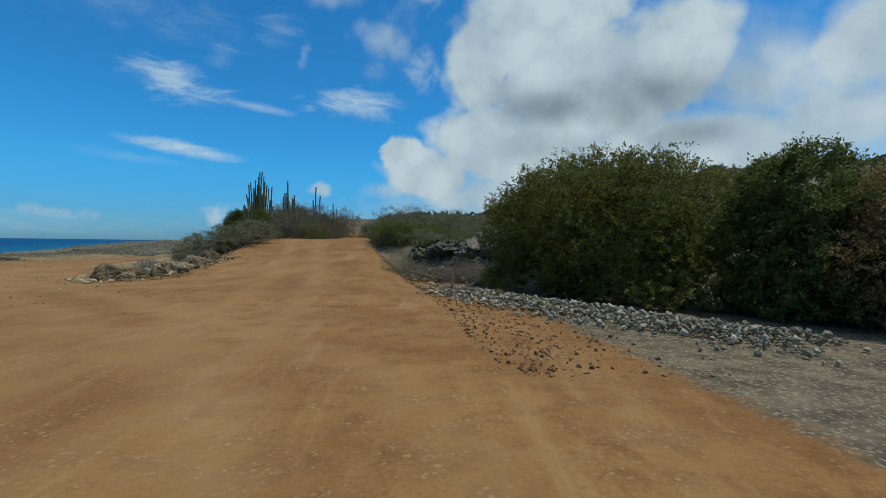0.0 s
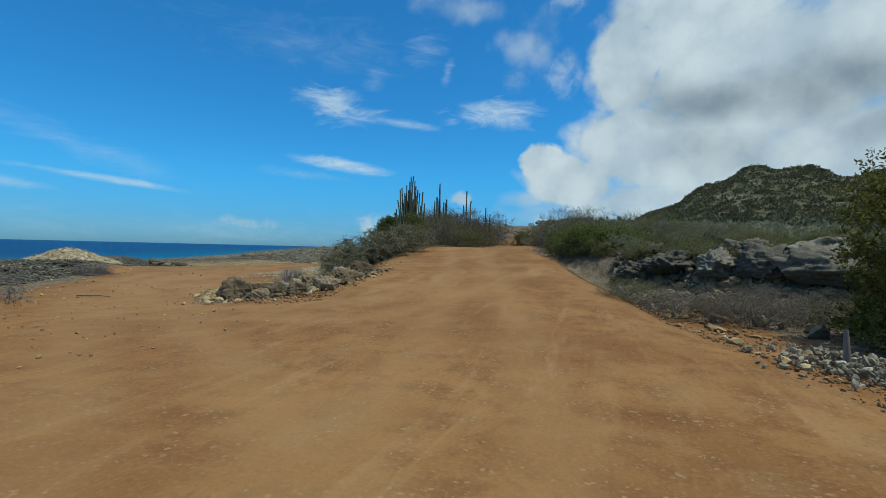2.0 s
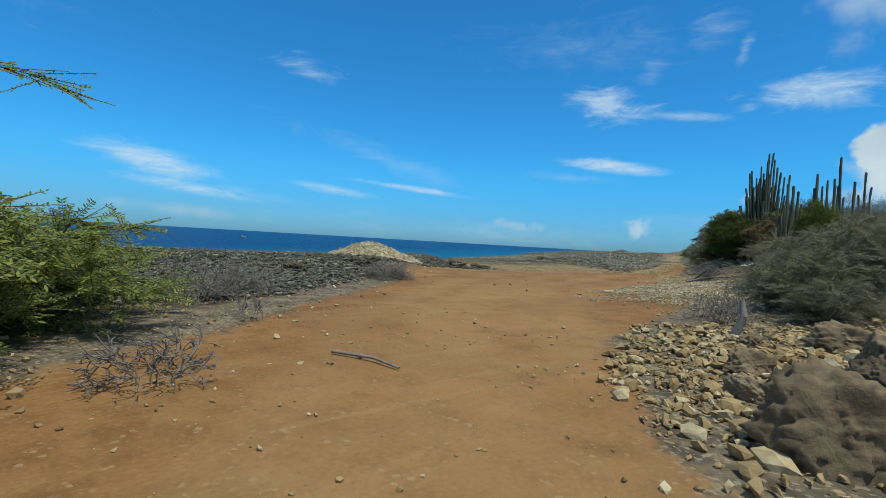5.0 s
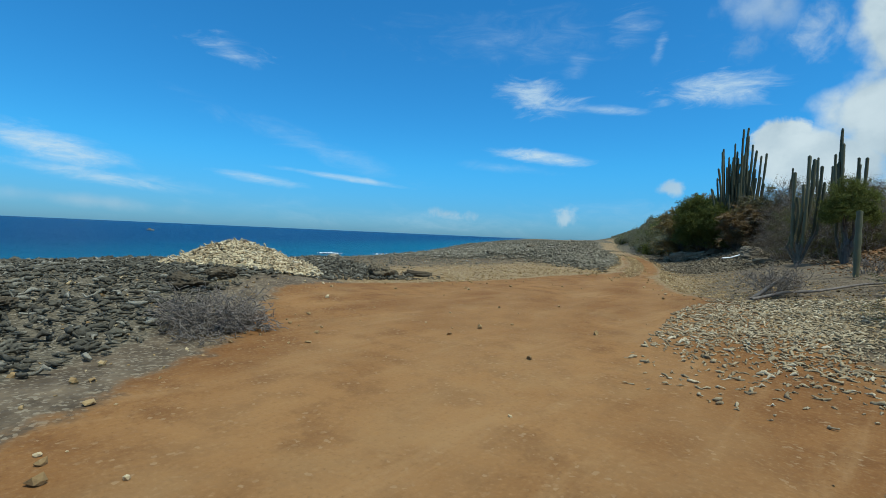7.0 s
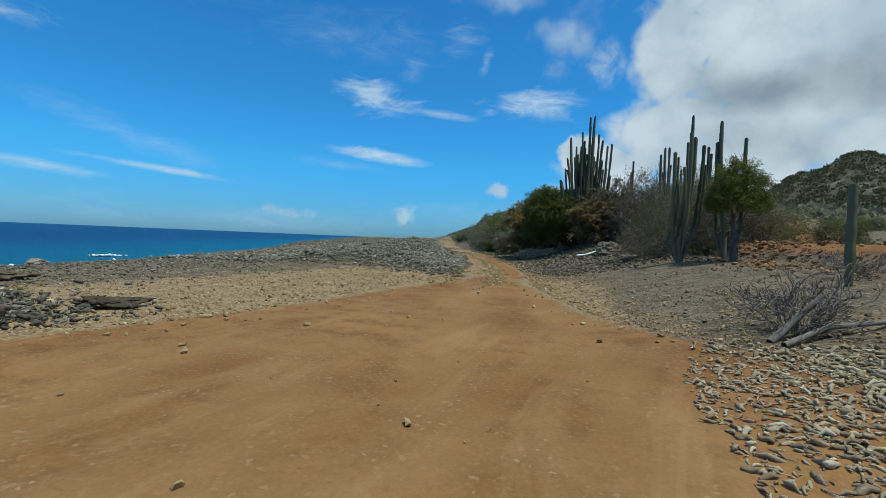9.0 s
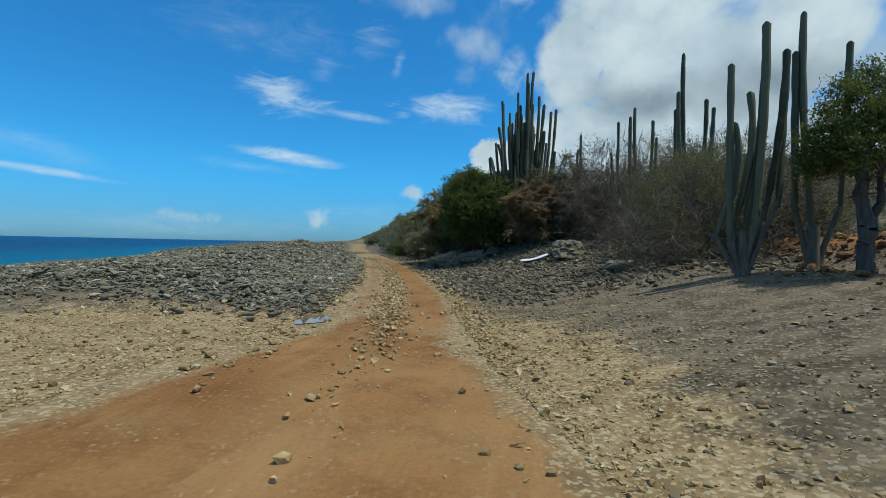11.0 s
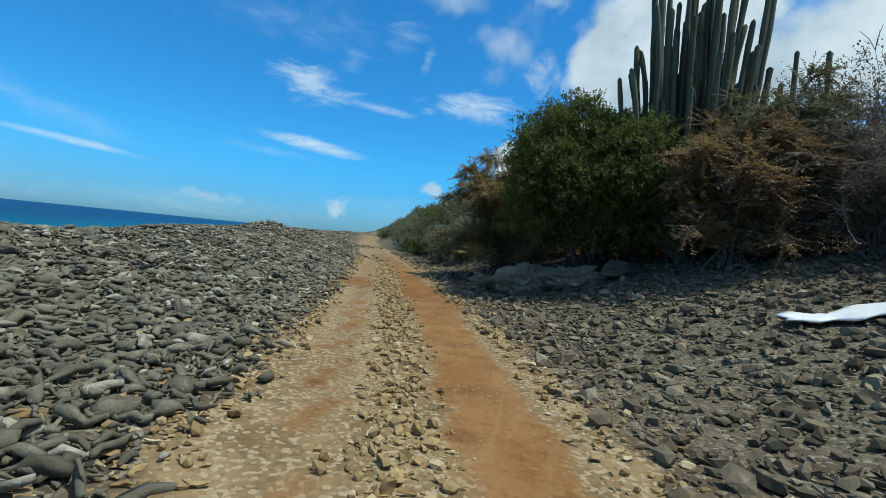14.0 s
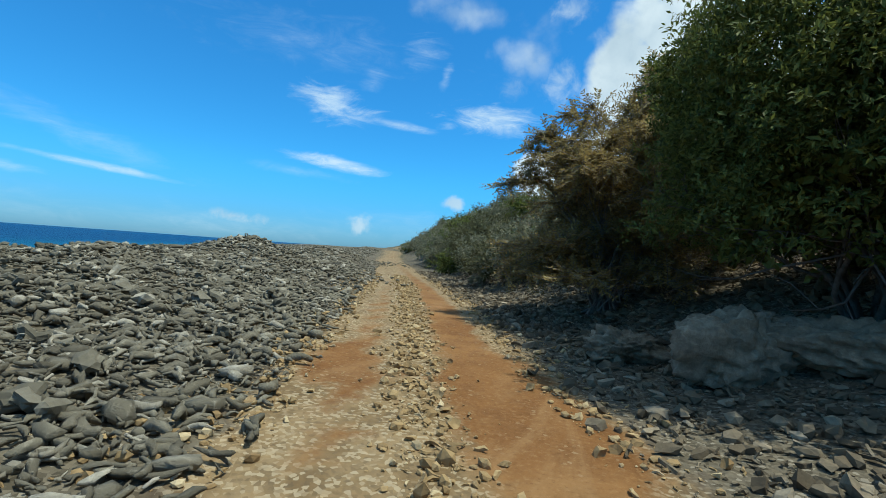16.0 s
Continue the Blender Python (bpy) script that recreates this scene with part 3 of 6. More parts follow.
def crown_points(rng, n, reach, low=0.12, inner=0.35, lumps=0.32, seed=0.0, freq=1.7, skirt=True, square=2.0, clump=9):
    """Starts and ways of sprigs, in clumps over a lumpy half ellipsoid; square: how boxy it is."""
    rx, ry, rz = reach
    out_p, out_d = [], []
    loose = 0.027 * (rx + ry)
    while len(out_p) < n:
        d = Vector(rng.normal(0, 1, 3)).normalized()
        if d.z < (-0.85 if skirt else -0.25):
            continue
        k = 1 + lumps * (noise.noise(d * freq + Vector((seed, seed * 2, 3.1))) + 0.6 * noise.noise(d * freq * 2.6 + Vector((seed, 7.7, seed))))
        k /= (abs(d.x) ** square + abs(d.y) ** square + abs(d.z) ** square) ** (1 / square)
        r = k * (rng.uniform(0.84, 1.0) if rng.random() > inner else rng.uniform(0.5, 0.86))
        zc = rz * 0.44
        p = Vector((d.x * rx * r, d.y * ry * r, zc + d.z * (rz - zc) * r))
        if skirt and d.z < 0:
            flat = max(0.15, math.hypot(d.x, d.y))
            p = Vector((d.x / flat * rx * r * 0.97, d.y / flat * ry * r * 0.97, zc + d.z * zc * 1.15))
        for _ in range(clump):
            q = p + Vector(rng.normal(0, loose, 3))
            q.z = p.z + 0.7 * (q.z - p.z)
            if q.z < low * rz * rng.uniform(0.4, 1.6):
                continue
            out_p.append(q)
            out_d.append((Vector((d.x, d.y, d.z * 0.8 + 0.45)) * 0.7 + (q - p) * (0.45 / loose) + Vector(rng.normal(0, 0.35, 3))).normalized())
    return np.array(out_p), np.array(out_d)


def bush_meshes(seed, reach, sprigs, per, leaf, leaf_mat, bark_mat=None, levels=2, start_r=0.05, stems=7, sprig_len=0.3, droop=0.0, inner=0.35, lumps=0.32, width=0.42, low=0.12, wood=0.74, square=2.0, dense=0.3):
    """The two meshes of a leafy bush: branches and foliage."""
    rng = np.random.default_rng(seed)
    segs, tips = limbs(rng, tuple(wood * r for r in reach), levels, start_r, kids=3, droop=droop, stems=stems)
    p, d = crown_points(rng, sprigs, reach, low, inner, lumps, seed * 0.37, square=square)
    if droop:
        d = d + np.array([0, 0, -droop])
        d /= np.linalg.norm(d, axis=1, keepdims=True)
    v, f = leaves_on(rng, p, d, rng.uniform(0.6, 1.35, len(p)) * sprig_len, per, leaf, width, outward=True)
    if dense:
        p, d = crown_points(rng, int(sprigs * dense), tuple(0.74 * q for q in reach), low, 0.6, lumps, seed * 0.37, square=square)
        v2, f2 = leaves_on(rng, p, d, np.full(len(p), sprig_len), 6, leaf * 1.7, 0.6)
        f = np.concatenate([f, f2 + len(v)])
        v = np.concatenate([v, v2])
    return segs_mesh("wood", segs, bark_mat or BARK, 3), mesh_of("foliage", v, f, leaf_mat)


def pinnate(rng, starts, ways, lens, per, leaf, width=0.38):
    """Rows of leaflets to both sides of each twig, lying flat: points and triangles."""
    n = len(starts)
    t = (np.arange(per) // 2 * 2 + 1.0) / per
    along = starts[:, None] + ways[:, None] * (t[None, :, None] * lens[:, None, None])
    side = np.cross(ways, np.array([0, 0, 1.0]) + rng.normal(0, 0.35, (n, 3)))
    side /= np.maximum(np.linalg.norm(side, axis=1, keepdims=True), 1e-6)
    sign = np.where(np.arange(per) % 2 == 0, 1.0, -1.0)
    d = side[:, None] * sign[None, :, None] + ways[:, None] * 0.55 + rng.normal(0, 0.22, (n, per, 3))
    d /= np.linalg.norm(d, axis=2, keepdims=True)
    s = np.cross(d, np.cross(ways, side)[:, None] + rng.normal(0, 0.3, (n, per, 3)))
    s /= np.maximum(np.linalg.norm(s, axis=2, keepdims=True), 1e-6)
    size = leaf * rng.uniform(0.7, 1.25, (n, per, 1))
    v = np.stack([along, along + d * size * 0.45 + s * size * width * 0.5, along + d * size, along + d * size * 0.45 - s * size * width * 0.5], 2).reshape(-1, 3)
    base = np.arange(n * per)[:, None, None] * 4
    return v, (np.array([[0, 1, 2], [0, 2, 3]])[None] + base).reshape(-1, 3)


def spray_meshes(seed, reach, branches, leaf_mat, wood_mat, leaf, per, twigs=7, names=("wood", "foliage"), lift=1.0, span=(0.25, 0.6), airy=0):
    """Long arching branches hung with flat sprays of leaflets: the wood and the foliage. airy: how many branches reach far beyond the rest."""
    rng = np.random.default_rng(seed)
    segs, starts, ways, lens = [], [], [], []
    for k in range(branches):
        a = rng.uniform(0, 6.28)
        out = rng.uniform(0.35, 1.05)
        far = k < airy
        goal = Vector((math.cos(a) * reach[0] * out, math.sin(a) * reach[1] * out, reach[2] * rng.uniform(0.2, 1.05) * (1.12 - 0.38 * out) * lift))
        if far:
            goal = Vector((math.cos(a) * reach[0] * 1.2, math.sin(a) * reach[1] * 1.2, reach[2] * rng.uniform(1.0, 1.5)))
        p, r = Vector((rng.normal(0, 0.18), rng.normal(0, 0.18), -0.1)), rng.uniform(0.018, 0.042) * (0.6 if far else 1.0)
        for i in range(10):
            t = (i + 1) / 10
            q = Vector((goal.x * t ** 1.15, goal.y * t ** 1.15, goal.z * math.sin(t * 2.0) / 0.95)) + Vector(rng.normal(0, 0.06, 3))
            q.z = max(q.z, 0.08)
            segs.append((tuple(p), tuple(q), r, r * 0.8))
            way = (q - p).normalized()
            if i > 2:
                for _ in range(twigs if i > 4 else twigs // 2):
                    side = Vector(rng.normal(0, 0.75, 3))
                    d = (way * 0.8 + Vector((side.x, side.y, side.z * 0.28)) + Vector((0, 0, -0.05))).normalized()
                    w = q - (q - p) * rng.random()
                    long = rng.uniform(*span)
                    segs.append((tuple(w), tuple(w + d * long), 0.006, 0.003))
                    starts.append(w)
                    ways.append(d)
                    lens.append(long)
            p, r = q, r * 0.82
    v, f = pinnate(rng, np.array(starts), np.array(ways), np.array(lens), per, leaf)
    return segs_mesh(names[0], segs, wood_mat, 3), mesh_of(names[1], v, f, leaf_mat)


def bush(name, m, meshes, label, category="bush", group=""):
    ob = thing(name, m, label, category, group)
    part("wood", meshes[0], ob)
    part("foliage", meshes[1], ob)
    return ob


def twig_mesh(seed, reach, levels=3, start_r=0.02, stems=12, kids=3, droop=0.1, wander=0.22):
    rng = np.random.default_rng(seed)
    segs, tips = limbs(rng, reach, levels, start_r, kids=kids, droop=droop, stems=stems, wander=wander)
    return segs_mesh("wood", segs, TWIG, 3), tips


# ---- the lie of the land ----
TRACK_Y = [20, 30, 38, 44.5, 48.7, 56.7, 64.5, 80, 97.5, 124, 157, 300, 600]
TRACK_X = [-20.5, -21.8, -22.9, -24.6, -26.0, -29.0, -31.9, -38.5, -46.0, -56.5, -69.5, -127, -250]
ROAD_Y = [-30, 0, 12, 20, 27, 33.6, 45, 60, 100, 200]
ROAD_X = [0, -2.5, -4.2, -6.0, -7.9, -9.7, -11.2, -10.5, -3, 20]
RISE_Y = [10, 16, 22, 28, 33.6, 42, 60, 120]
RISE_Z = [0, 0.18, 0.62, 1.2, 1.55, 1.62, 1.75, 3.0]
SHORE_Y = [-400, -60, 20, 41, 54, 66, 97, 180, 400, 900]
SHORE_X = [-80, -52, -50, -55.6, -60, -66, -91, -136, -256, -530]
HILL_A = [-70, -50, -38, -27, -21, -17, -15, -13, -10, -5, 0, 9]
HILL_Z = [38, 46, 48, 42, 51, 49, 44, 37, 27, 11, 3, 0]
SEA_Z = -2.2


def ease(v, lo, hi):
    t = np.clip((v - lo) / (hi - lo), 0, 1)
    return t * t * (3 - 2 * t)


def ripple(x, y):
    """Gentle unevenness, about -1 to 1."""
    return (np.sin(x * 1.7 + 2.1 * np.sin(y * 0.9)) + np.sin(y * 2.3 + 1.7 * np.sin(x * 1.3)) + np.sin(x * 0.61 + y * 0.83)) / 3


def land(x, y):
    """The height of the ground."""
    x, y = np.asarray(x, dtype=float), np.asarray(y, dtype=float)
    s = (x - np.interp(y, TRACK_Y, TRACK_X)) * 0.93
    shore = x - np.interp(y, SHORE_Y, SHORE_X)
    z = 0.03 * ripple(x, y)
    # the vegetated side of the coast track
    z = z + 0.98 * ease(s, 1.8, 7.5) * ease(y, 22, 34)
    z = z + 0.8 * ease(s, 3.0, 9.0) * ease(y, 44, 54) + 4.2 * ease(s, 3.2, 15.0) * ease(y, 56, 90)
    # the track dips and rises again far off
    z = z + np.interp(y, [50, 58, 80, 110, 160, 300], [0, 0.08, -0.28, 0.0, 0.75, 1.2])
    hollow = 1 - ease(np.hypot(x + 24.4, y - 39.4), 0.6, 1.7)
    z = z * (1 - hollow) - 0.03 * hollow
    # shingle bank between track and sea
    z = z + (0.60 + 0.14 * ease(y, 48, 56) + 0.15 * ripple(x * 2.0, y * 1.5)) * np.exp(-((s + 5.6) / 3.4) ** 2) * ease(y, 37.5, 42.5) + 0.35 * np.exp(-((s + 16) / 7.0) ** 2) * ease(y, 40, 50)
    z = z + 0.46 * np.exp(-((x + 37.0) ** 2 + 0.6 * (y - 63.3) ** 2) / 3.2) + 0.5 * np.exp(-((x + 45.0) ** 2 + 0.3 * (y - 83) ** 2) / 6.0)
    # rubble ridge beside the lot
    ridge = ease(-(x + 21.5) - 0.15 * (22 - y), 0, 6) * (1 - ease(y, 22.5, 26.0))
    z = z + 0.42 * ridge + 0.55 * np.exp(-((x + 28.3) ** 2 / 4.2 + (y - 26.1) ** 2 / 2.2))
    # red road on its bank
    up = np.interp(y, RISE_Y, RISE_Z)
    off = np.abs(x - np.interp(y, ROAD_Y, ROAD_X))
    bank = up * (1 - ease(off, 3.3, 6.2))
    # rocky step and the flat above it, inland of the road
    right = x - np.interp(y, ROAD_Y, ROAD_X)
    step = y - np.clip(23.8 - 0.74 * x, 9.0, 26.5)
    shelf = (1.3 * ease(step, -0.9, 1.1) + 0.004 * np.clip(step, 0, 60) + 0.2 * ease(step, 1.0, 9.0)) * ease(right, 2.6, 4.6)
    gully = -0.25 * ease(right, 3.0, 5.0) * ease(y, 12, 16) * (1 - ease(step, -1.5, 0.0))
    z = np.maximum(z, bank) + gully
    z = np.where(right > 0, np.maximum(z, shelf), z)
    # the hill
    a = np.degrees(np.arctan2(-(x + 10), y - 15))
    r = np.hypot(x + 10, y - 15)
    hill = np.interp(a, HILL_A, HILL_Z) * ease(r, 110, 385) * (1 - 0.8 * ease(r, 420, 900))
    z = z + hill * (1 + 0.05 * np.sin(a * 1.3) * ease(r, 150, 300)) + 0.9 * hill / 60 * (np.sin(x * 0.08) + np.sin(y * 0.07 + x * 0.03))
    # down to the sea
    beach = SEA_Z - 0.4 + 2.6 * ease(shore, -1, 20) - 4.0 * ease(-shore, 0, 30)
    w = ease(shore, 8, 26)
    return z * w + np.minimum(beach, z) * (1 - w)


def at(x, y, sink=0.0):
    return float(land(x, y)) - sink


# red earth of the yard in front of the fork
YARD = [(4, -12), (1.0, 7), (-0.2, 12), (-2.4, 20), (-7, 24), (-9.8, 21.5), (-9.4, 18), (-11.4, 14.6), (-13.8, 18), (-15.2, 24.5), (-17.2, 29), (-18.4, 30.5), (-19.8, 33), (-21.3, 37), (-23.6, 41),
        (-24.2, 35.5), (-24.5, 31), (-24.9, 28), (-25.4, 25), (-24.6, 22.6), (-21.5, 20), (-18.5, 16), (-16.6, 13.8), (-13.6, 9), (-12.5, 4), (-12, -12)]


def inside(poly, x, y):
    """Signed distance into a polygon, in metres."""
    best, sign = np.full(x.shape, 1e9), np.zeros(x.shape, dtype=int)
    for (ax, ay), (bx, by) in zip(poly, poly[1:] + poly[:1]):
        ex, ey = bx - ax, by - ay
        t = np.clip(((x - ax) * ex + (y - ay) * ey) / (ex * ex + ey * ey), 0, 1)
        best = np.minimum(best, np.hypot(x - ax - t * ex, y - ay - t * ey))
        cross = ((ay > y) != (by > y)) & (x < ex * (y - ay) / (ey if ey else 1e-9) + ax)
        sign ^= cross.astype(int)
    return np.where(sign == 1, best, -best)


def soils(x, y):
    """Shares of red earth, pale sand and grey shingle."""
    s = (x - np.interp(y, TRACK_Y, TRACK_X)) * 0.93
    off = np.abs(x - np.interp(y, ROAD_Y, ROAD_X))
    shore = x - np.interp(y, SHORE_Y, SHORE_X)
    rut = np.maximum(np.exp(-((s - 0.78) / 0.42) ** 2), 0.62 * np.exp(-((s + 0.48) / 0.30) ** 2)) * ease(y, 36, 41) * (0.95 - 0.35 * ease(y, 56, 75))
    rut = np.maximum.reduce([rut, np.exp(-((s - 0.95) / 0.75) ** 2) * np.exp(-((y - 53.0) / 2.6) ** 2), 0.9 * np.exp(-((s + 0.6) / 0.45) ** 2) * np.exp(-((y - 53.4) / 1.3) ** 2)])
    red = np.maximum.reduce([ease(inside(YARD, x, y), -0.7, 0.9), (1 - ease(off, 3.2, 4.8)) * ease(y, -60, 5), rut])
    verge = x - np.interp(y, ROAD_Y, ROAD_X)
    red = np.maximum(red, 0.85 * ease(verge, 0, 1) * (1 - ease(verge, 5.0, 6.8)) * (1 - ease(y, 18, 23)))
    flat = ease(inside(YARD, x, y), -9.0, -1.5) * ease(y, 23, 27) * (1 - ease(y, 38, 43))
    sand = np.maximum(flat * ease(s, -19, -12.5) * (1 - 0.8 * ease(s, 1.5, 4.0)), (1 - ease(np.abs(s - 0.25), 1.1, 1.7)) * ease(y, 36, 41))
    sand = np.maximum(sand, 0.38 * ease(inside(YARD, x, y), -3.0, -0.3) * (1 - ease(y, 16, 22)) * ease(-x, 6, 9))
    left = ease(-s, 0.95, 1.4) * ease(y, 37.5, 42.5)
    grey = np.maximum.reduce([left, ease(-inside(YARD, x, y), 0.2, 1.6) * ease(-x, 18.5, 20.5) * (1 - ease(y, 23.0, 26.5)), 1.2 * np.exp(-((x + 28.3) ** 2 / 7.0 + (y - 26.0) ** 2 / 3.2)), 1 - ease(shore, 12, 22), 0.62 * ease(s, 1.3, 1.9) * (1 - ease(s, 5.5, 8.5)) * ease(y, 42, 48)])
    return red, sand * (1 - left), grey


# lines along which wheels have worn the red earth
WHEELS = [[(2, -8), (0.5, 0), (-1.2, 4.5), (-4.5, 7.6), (-9, 11.2), (-13.5, 15.6), (-16.6, 19.6), (-18.6, 24), (-20.6, 31), (-22, 36)], [(-3, -8), (-3.2, 6), (-4.6, 14), (-6.6, 22), (-9.6, 33), (-11, 44)],
          [(-2, 2), (-6, 9), (-11, 12.4), (-16, 16.2), (-20, 21.5), (-22.5, 27)], [(-5, 24), (-7.4, 14), (-11, 13.4), (-16, 17.6), (-20.5, 24.5)]]


def worn(x, y):
    """How much wheels have worn the ground, 0 to 1."""
    out = np.zeros(x.shape)
    for line in WHEELS:
        off = np.full(x.shape, 99.0)
        for (ax, ay), (bx, by) in zip(line, line[1:]):
            ex, ey = bx - ax, by - ay
            t = np.clip(((x - ax) * ex + (y - ay) * ey) / (ex * ex + ey * ey), 0, 1)
            off = np.minimum(off, np.hypot(x - ax - t * ex, y - ay - t * ey))
        out = np.maximum(out, np.exp(-((off - 0.78) / 0.34) ** 2))
    return out


def spaced(lo, hi, fine, far, grow):
    """Grid lines, fine from lo to hi and ever wider out to far."""
    mid = list(np.arange(lo, hi + 1e-6, fine))
    step, v = fine, hi
    while v < far:
        step = min(step * grow, 140.0)
        v += step
        mid.append(v)
    step, v = fine, lo
    while v > -far:
        step = min(step * grow, 140.0)
        v -= step
        mid.insert(0, v)
    return np.array(mid)


gx, gy = spaced(-42, 10, 0.35, 4600, 1.07), spaced(4, 70, 0.36, 4600, 1.06)
X, Y = np.meshgrid(gx, gy)
Z = land(X, Y)
nx, ny = len(gx), len(gy)
idx = np.arange(nx * ny).reshape(ny, nx)
ground_mesh = mesh_of("ground", np.stack([X, Y, Z], -1).reshape(-1, 3), np.stack([idx[:-1, :-1], idx[:-1, 1:], idx[1:, 1:], idx[1:, :-1]], -1).reshape(-1, 4), SOIL, smooth=True)
layer = ground_mesh.attributes.new("soil", "FLOAT_COLOR", "POINT")
red, sand, grey = (q.ravel() for q in soils(X, Y))
layer.data.foreach_set("color", np.stack([red, sand, grey, np.ones_like(red)], -1).astype(np.float32).ravel())
ground_mesh.attributes.new("scrub_cover", "FLOAT", "POINT").data.foreach_set("value", ease(np.hypot(X + 10, Y - 15), 55, 120).astype(np.float32).ravel())
ground_mesh.attributes.new("worn", "FLOAT", "POINT").data.foreach_set("value", worn(X, Y).astype(np.float32).ravel())
ground = thing("ground", Matrix(), "red earth, pale coral sand and dry scrub ground", "ground", kind="structure", data=ground_mesh)

sx, sy = spaced(-150, -40, 5.0, 4700, 1.12), spaced(-20, 220, 6.0, 4700, 1.12)
sx = sx[sx < 400]
X2, Y2 = np.meshgrid(sx, sy)
idx = np.arange(X2.size).reshape(X2.shape)
sea_mesh = mesh_of("sea", np.stack([X2, Y2, SEA_Z + 0.05 * np.sin(X2 * 0.35 + Y2 * 0.2)], -1).reshape(-1, 3), np.stack([idx[:-1, :-1], idx[:-1, 1:], idx[1:, 1:], idx[1:, :-1]], -1).reshape(-1, 4), SEA, smooth=True)
thing("sea", Matrix(), "deep blue sea, turquoise towards the shore", "sea", kind="structure", data=sea_mesh)


# ---- stones ----
def on_land(x, y, lift):
    return np.stack([x, y, land(x, y) + lift], -1)


stone_rng = np.random.default_rng(5)
FINGERS = [finger(stone_rng, b, 4, thick=k) for b, k in ((0.0, 0.13), (0.6, 0.14), (-0.8, 0.15), (1.1, 0.14), (0.4, 0.165), (-0.5, 0.20))]
FORKS = [forked(stone_rng, b, k) for b, k in ((0.3, 0.13), (-0.5, 0.15))]
CHUNKS = [cobble(stone_rng, 1, 0.58, f) for f in (0.6, 0.75, 0.9, 0.65)]
CRUMBS = [cobble(stone_rng, 1, 0.6, f) for f in (0.5, 0.75, 0.6)]


def track_x(y):
    return np.interp(y, TRACK_Y, TRACK_X)


def bed(name, label, templates, mat, x, y, size, lift=0.22, tilt=0.35, seed=0, category="stones"):
    """A bed of stones too many to count, as one mesh."""
    rng = np.random.default_rng(seed)
    v, f = spread(templates, on_land(x, y, lift * size), size, rng, tilt)
    return thing(name, Matrix(), label, category, kind="stuff", data=mesh_of(name, v, f, mat, smooth=mat in (PALE, STREWN, SHINGLE, DARKCORAL)))


def sizes(rng, n, lo, hi, power=2.2):
    return lo + (hi - lo) * rng.random(n) ** power


rng = np.random.default_rng(11)
# shingle bank between the track and the sea
n = 44000
y = 38.6 + 20 * rng.random(n) ** 1.1
s = -0.85 - 9.5 * rng.random(n) ** 1.1
x = track_x(y) + s / 0.93
keep = rng.random(n) < ease(y, 38.5, 42.5) * ease(-s, 0.8, 1.7)
x, y = x[keep], y[keep]
shingle = bed("coral_shingle", "grey weathered coral rubble heaped along the track", FINGERS + FINGERS + FORKS + CHUNKS[:1], SHINGLE, x, y, sizes(rng, len(x), 0.07, 0.21, 2.4), 0.30, 0.62, 1)
n = 10000
y = 39 + 40 * rng.random(n)
s = np.where(y > 57, -1.1 - 13 * rng.random(n), -9.5 - 6 * rng.random(n))
bed("coral_shingle", "grey coral rubble on the crest of the bank", FINGERS + CHUNKS[:1], SHINGLE, track_x(y) + s / 0.93, y, sizes(rng, n, 0.11, 0.27, 2.2), 0.3, 0.45, 15)
n = 15000
y = 40 + 125 * rng.random(n) ** 1.5
s = -14 - 30 * rng.random(n)
x = track_x(y) + s / 0.93
far_part = rng.random(n) < 0.45
x = np.where(far_part, track_x(y) + (-2.3 - 13 * rng.random(n)) / 0.93, x)
y = np.where(far_part, 70 + 95 * rng.random(n), y)
x = np.where(far_part, track_x(y) + (-2.3 - 13 * rng.random(n)) / 0.93, x)
keep = x > np.interp(y, SHORE_Y, SHORE_X) + 1.5
x, y = x[keep], y[keep]
bed("coral_shingle", "grey coral shingle sloping down to the sea", CHUNKS + FINGERS, SHINGLE, x, y, sizes(rng, len(x), 0.14, 0.38), 0.18, 0.4, 2)
n = 3600
x = np.where(np.arange(n) < 2200, rng.normal(-37.0, 1.7, n), rng.normal(-45.0, 2.4, n))
y = np.where(np.arange(n) < 2200, rng.normal(63.3, 2.0, n), rng.normal(83.0, 4.0, n))
bed("coral_shingle", "grey coral rubble heaped in two mounds on the bank", FINGERS + FORKS, SHINGLE, x, y, sizes(rng, n, 0.12, 0.30, 2.0), 0.3, 0.7, 28)
# beach stones beside the sand flat
n = 15000
y = 24.0 + 16.5 * rng.random(n)
x = -25.2 - 24 * rng.random(n) ** 1.3
keep = (rng.random(n) < ease(-x, 27.0, 34.0 + 4 * ease(y, 27, 34))) & (x > np.interp(y, SHORE_Y, SHORE_X) + 1.5)
bed("beach_stones", "grey and tan coral stones on the beach flat", CHUNKS + FINGERS, SHINGLE, x[keep], y[keep], sizes(rng, int(keep.sum()), 0.045, 0.125, 2.4), 0.25, 0.5, 3)
n = 10000
x, y = -24.6 - 11 * rng.random(n) ** 1.4, 26.5 + 14 * rng.random(n)
keep = (inside(YARD, x, y) < 0.2) & (rng.random(n) < 1 - 0.7 * ease(-x, 29, 35))
bed("beach_stones", "small tan coral pebbles on the sand flat", CRUMBS + FINGERS[:2], GRAVEL, x[keep], y[keep], sizes(rng, int(keep.sum()), 0.018, 0.065, 2.6), 0.2, 0.6, 23)
n = 9000
x, y = rng.uniform(-22, -13, n), rng.uniform(29.5, 43.0, n)
patchy = ripple(x * 1.3, y * 1.3)
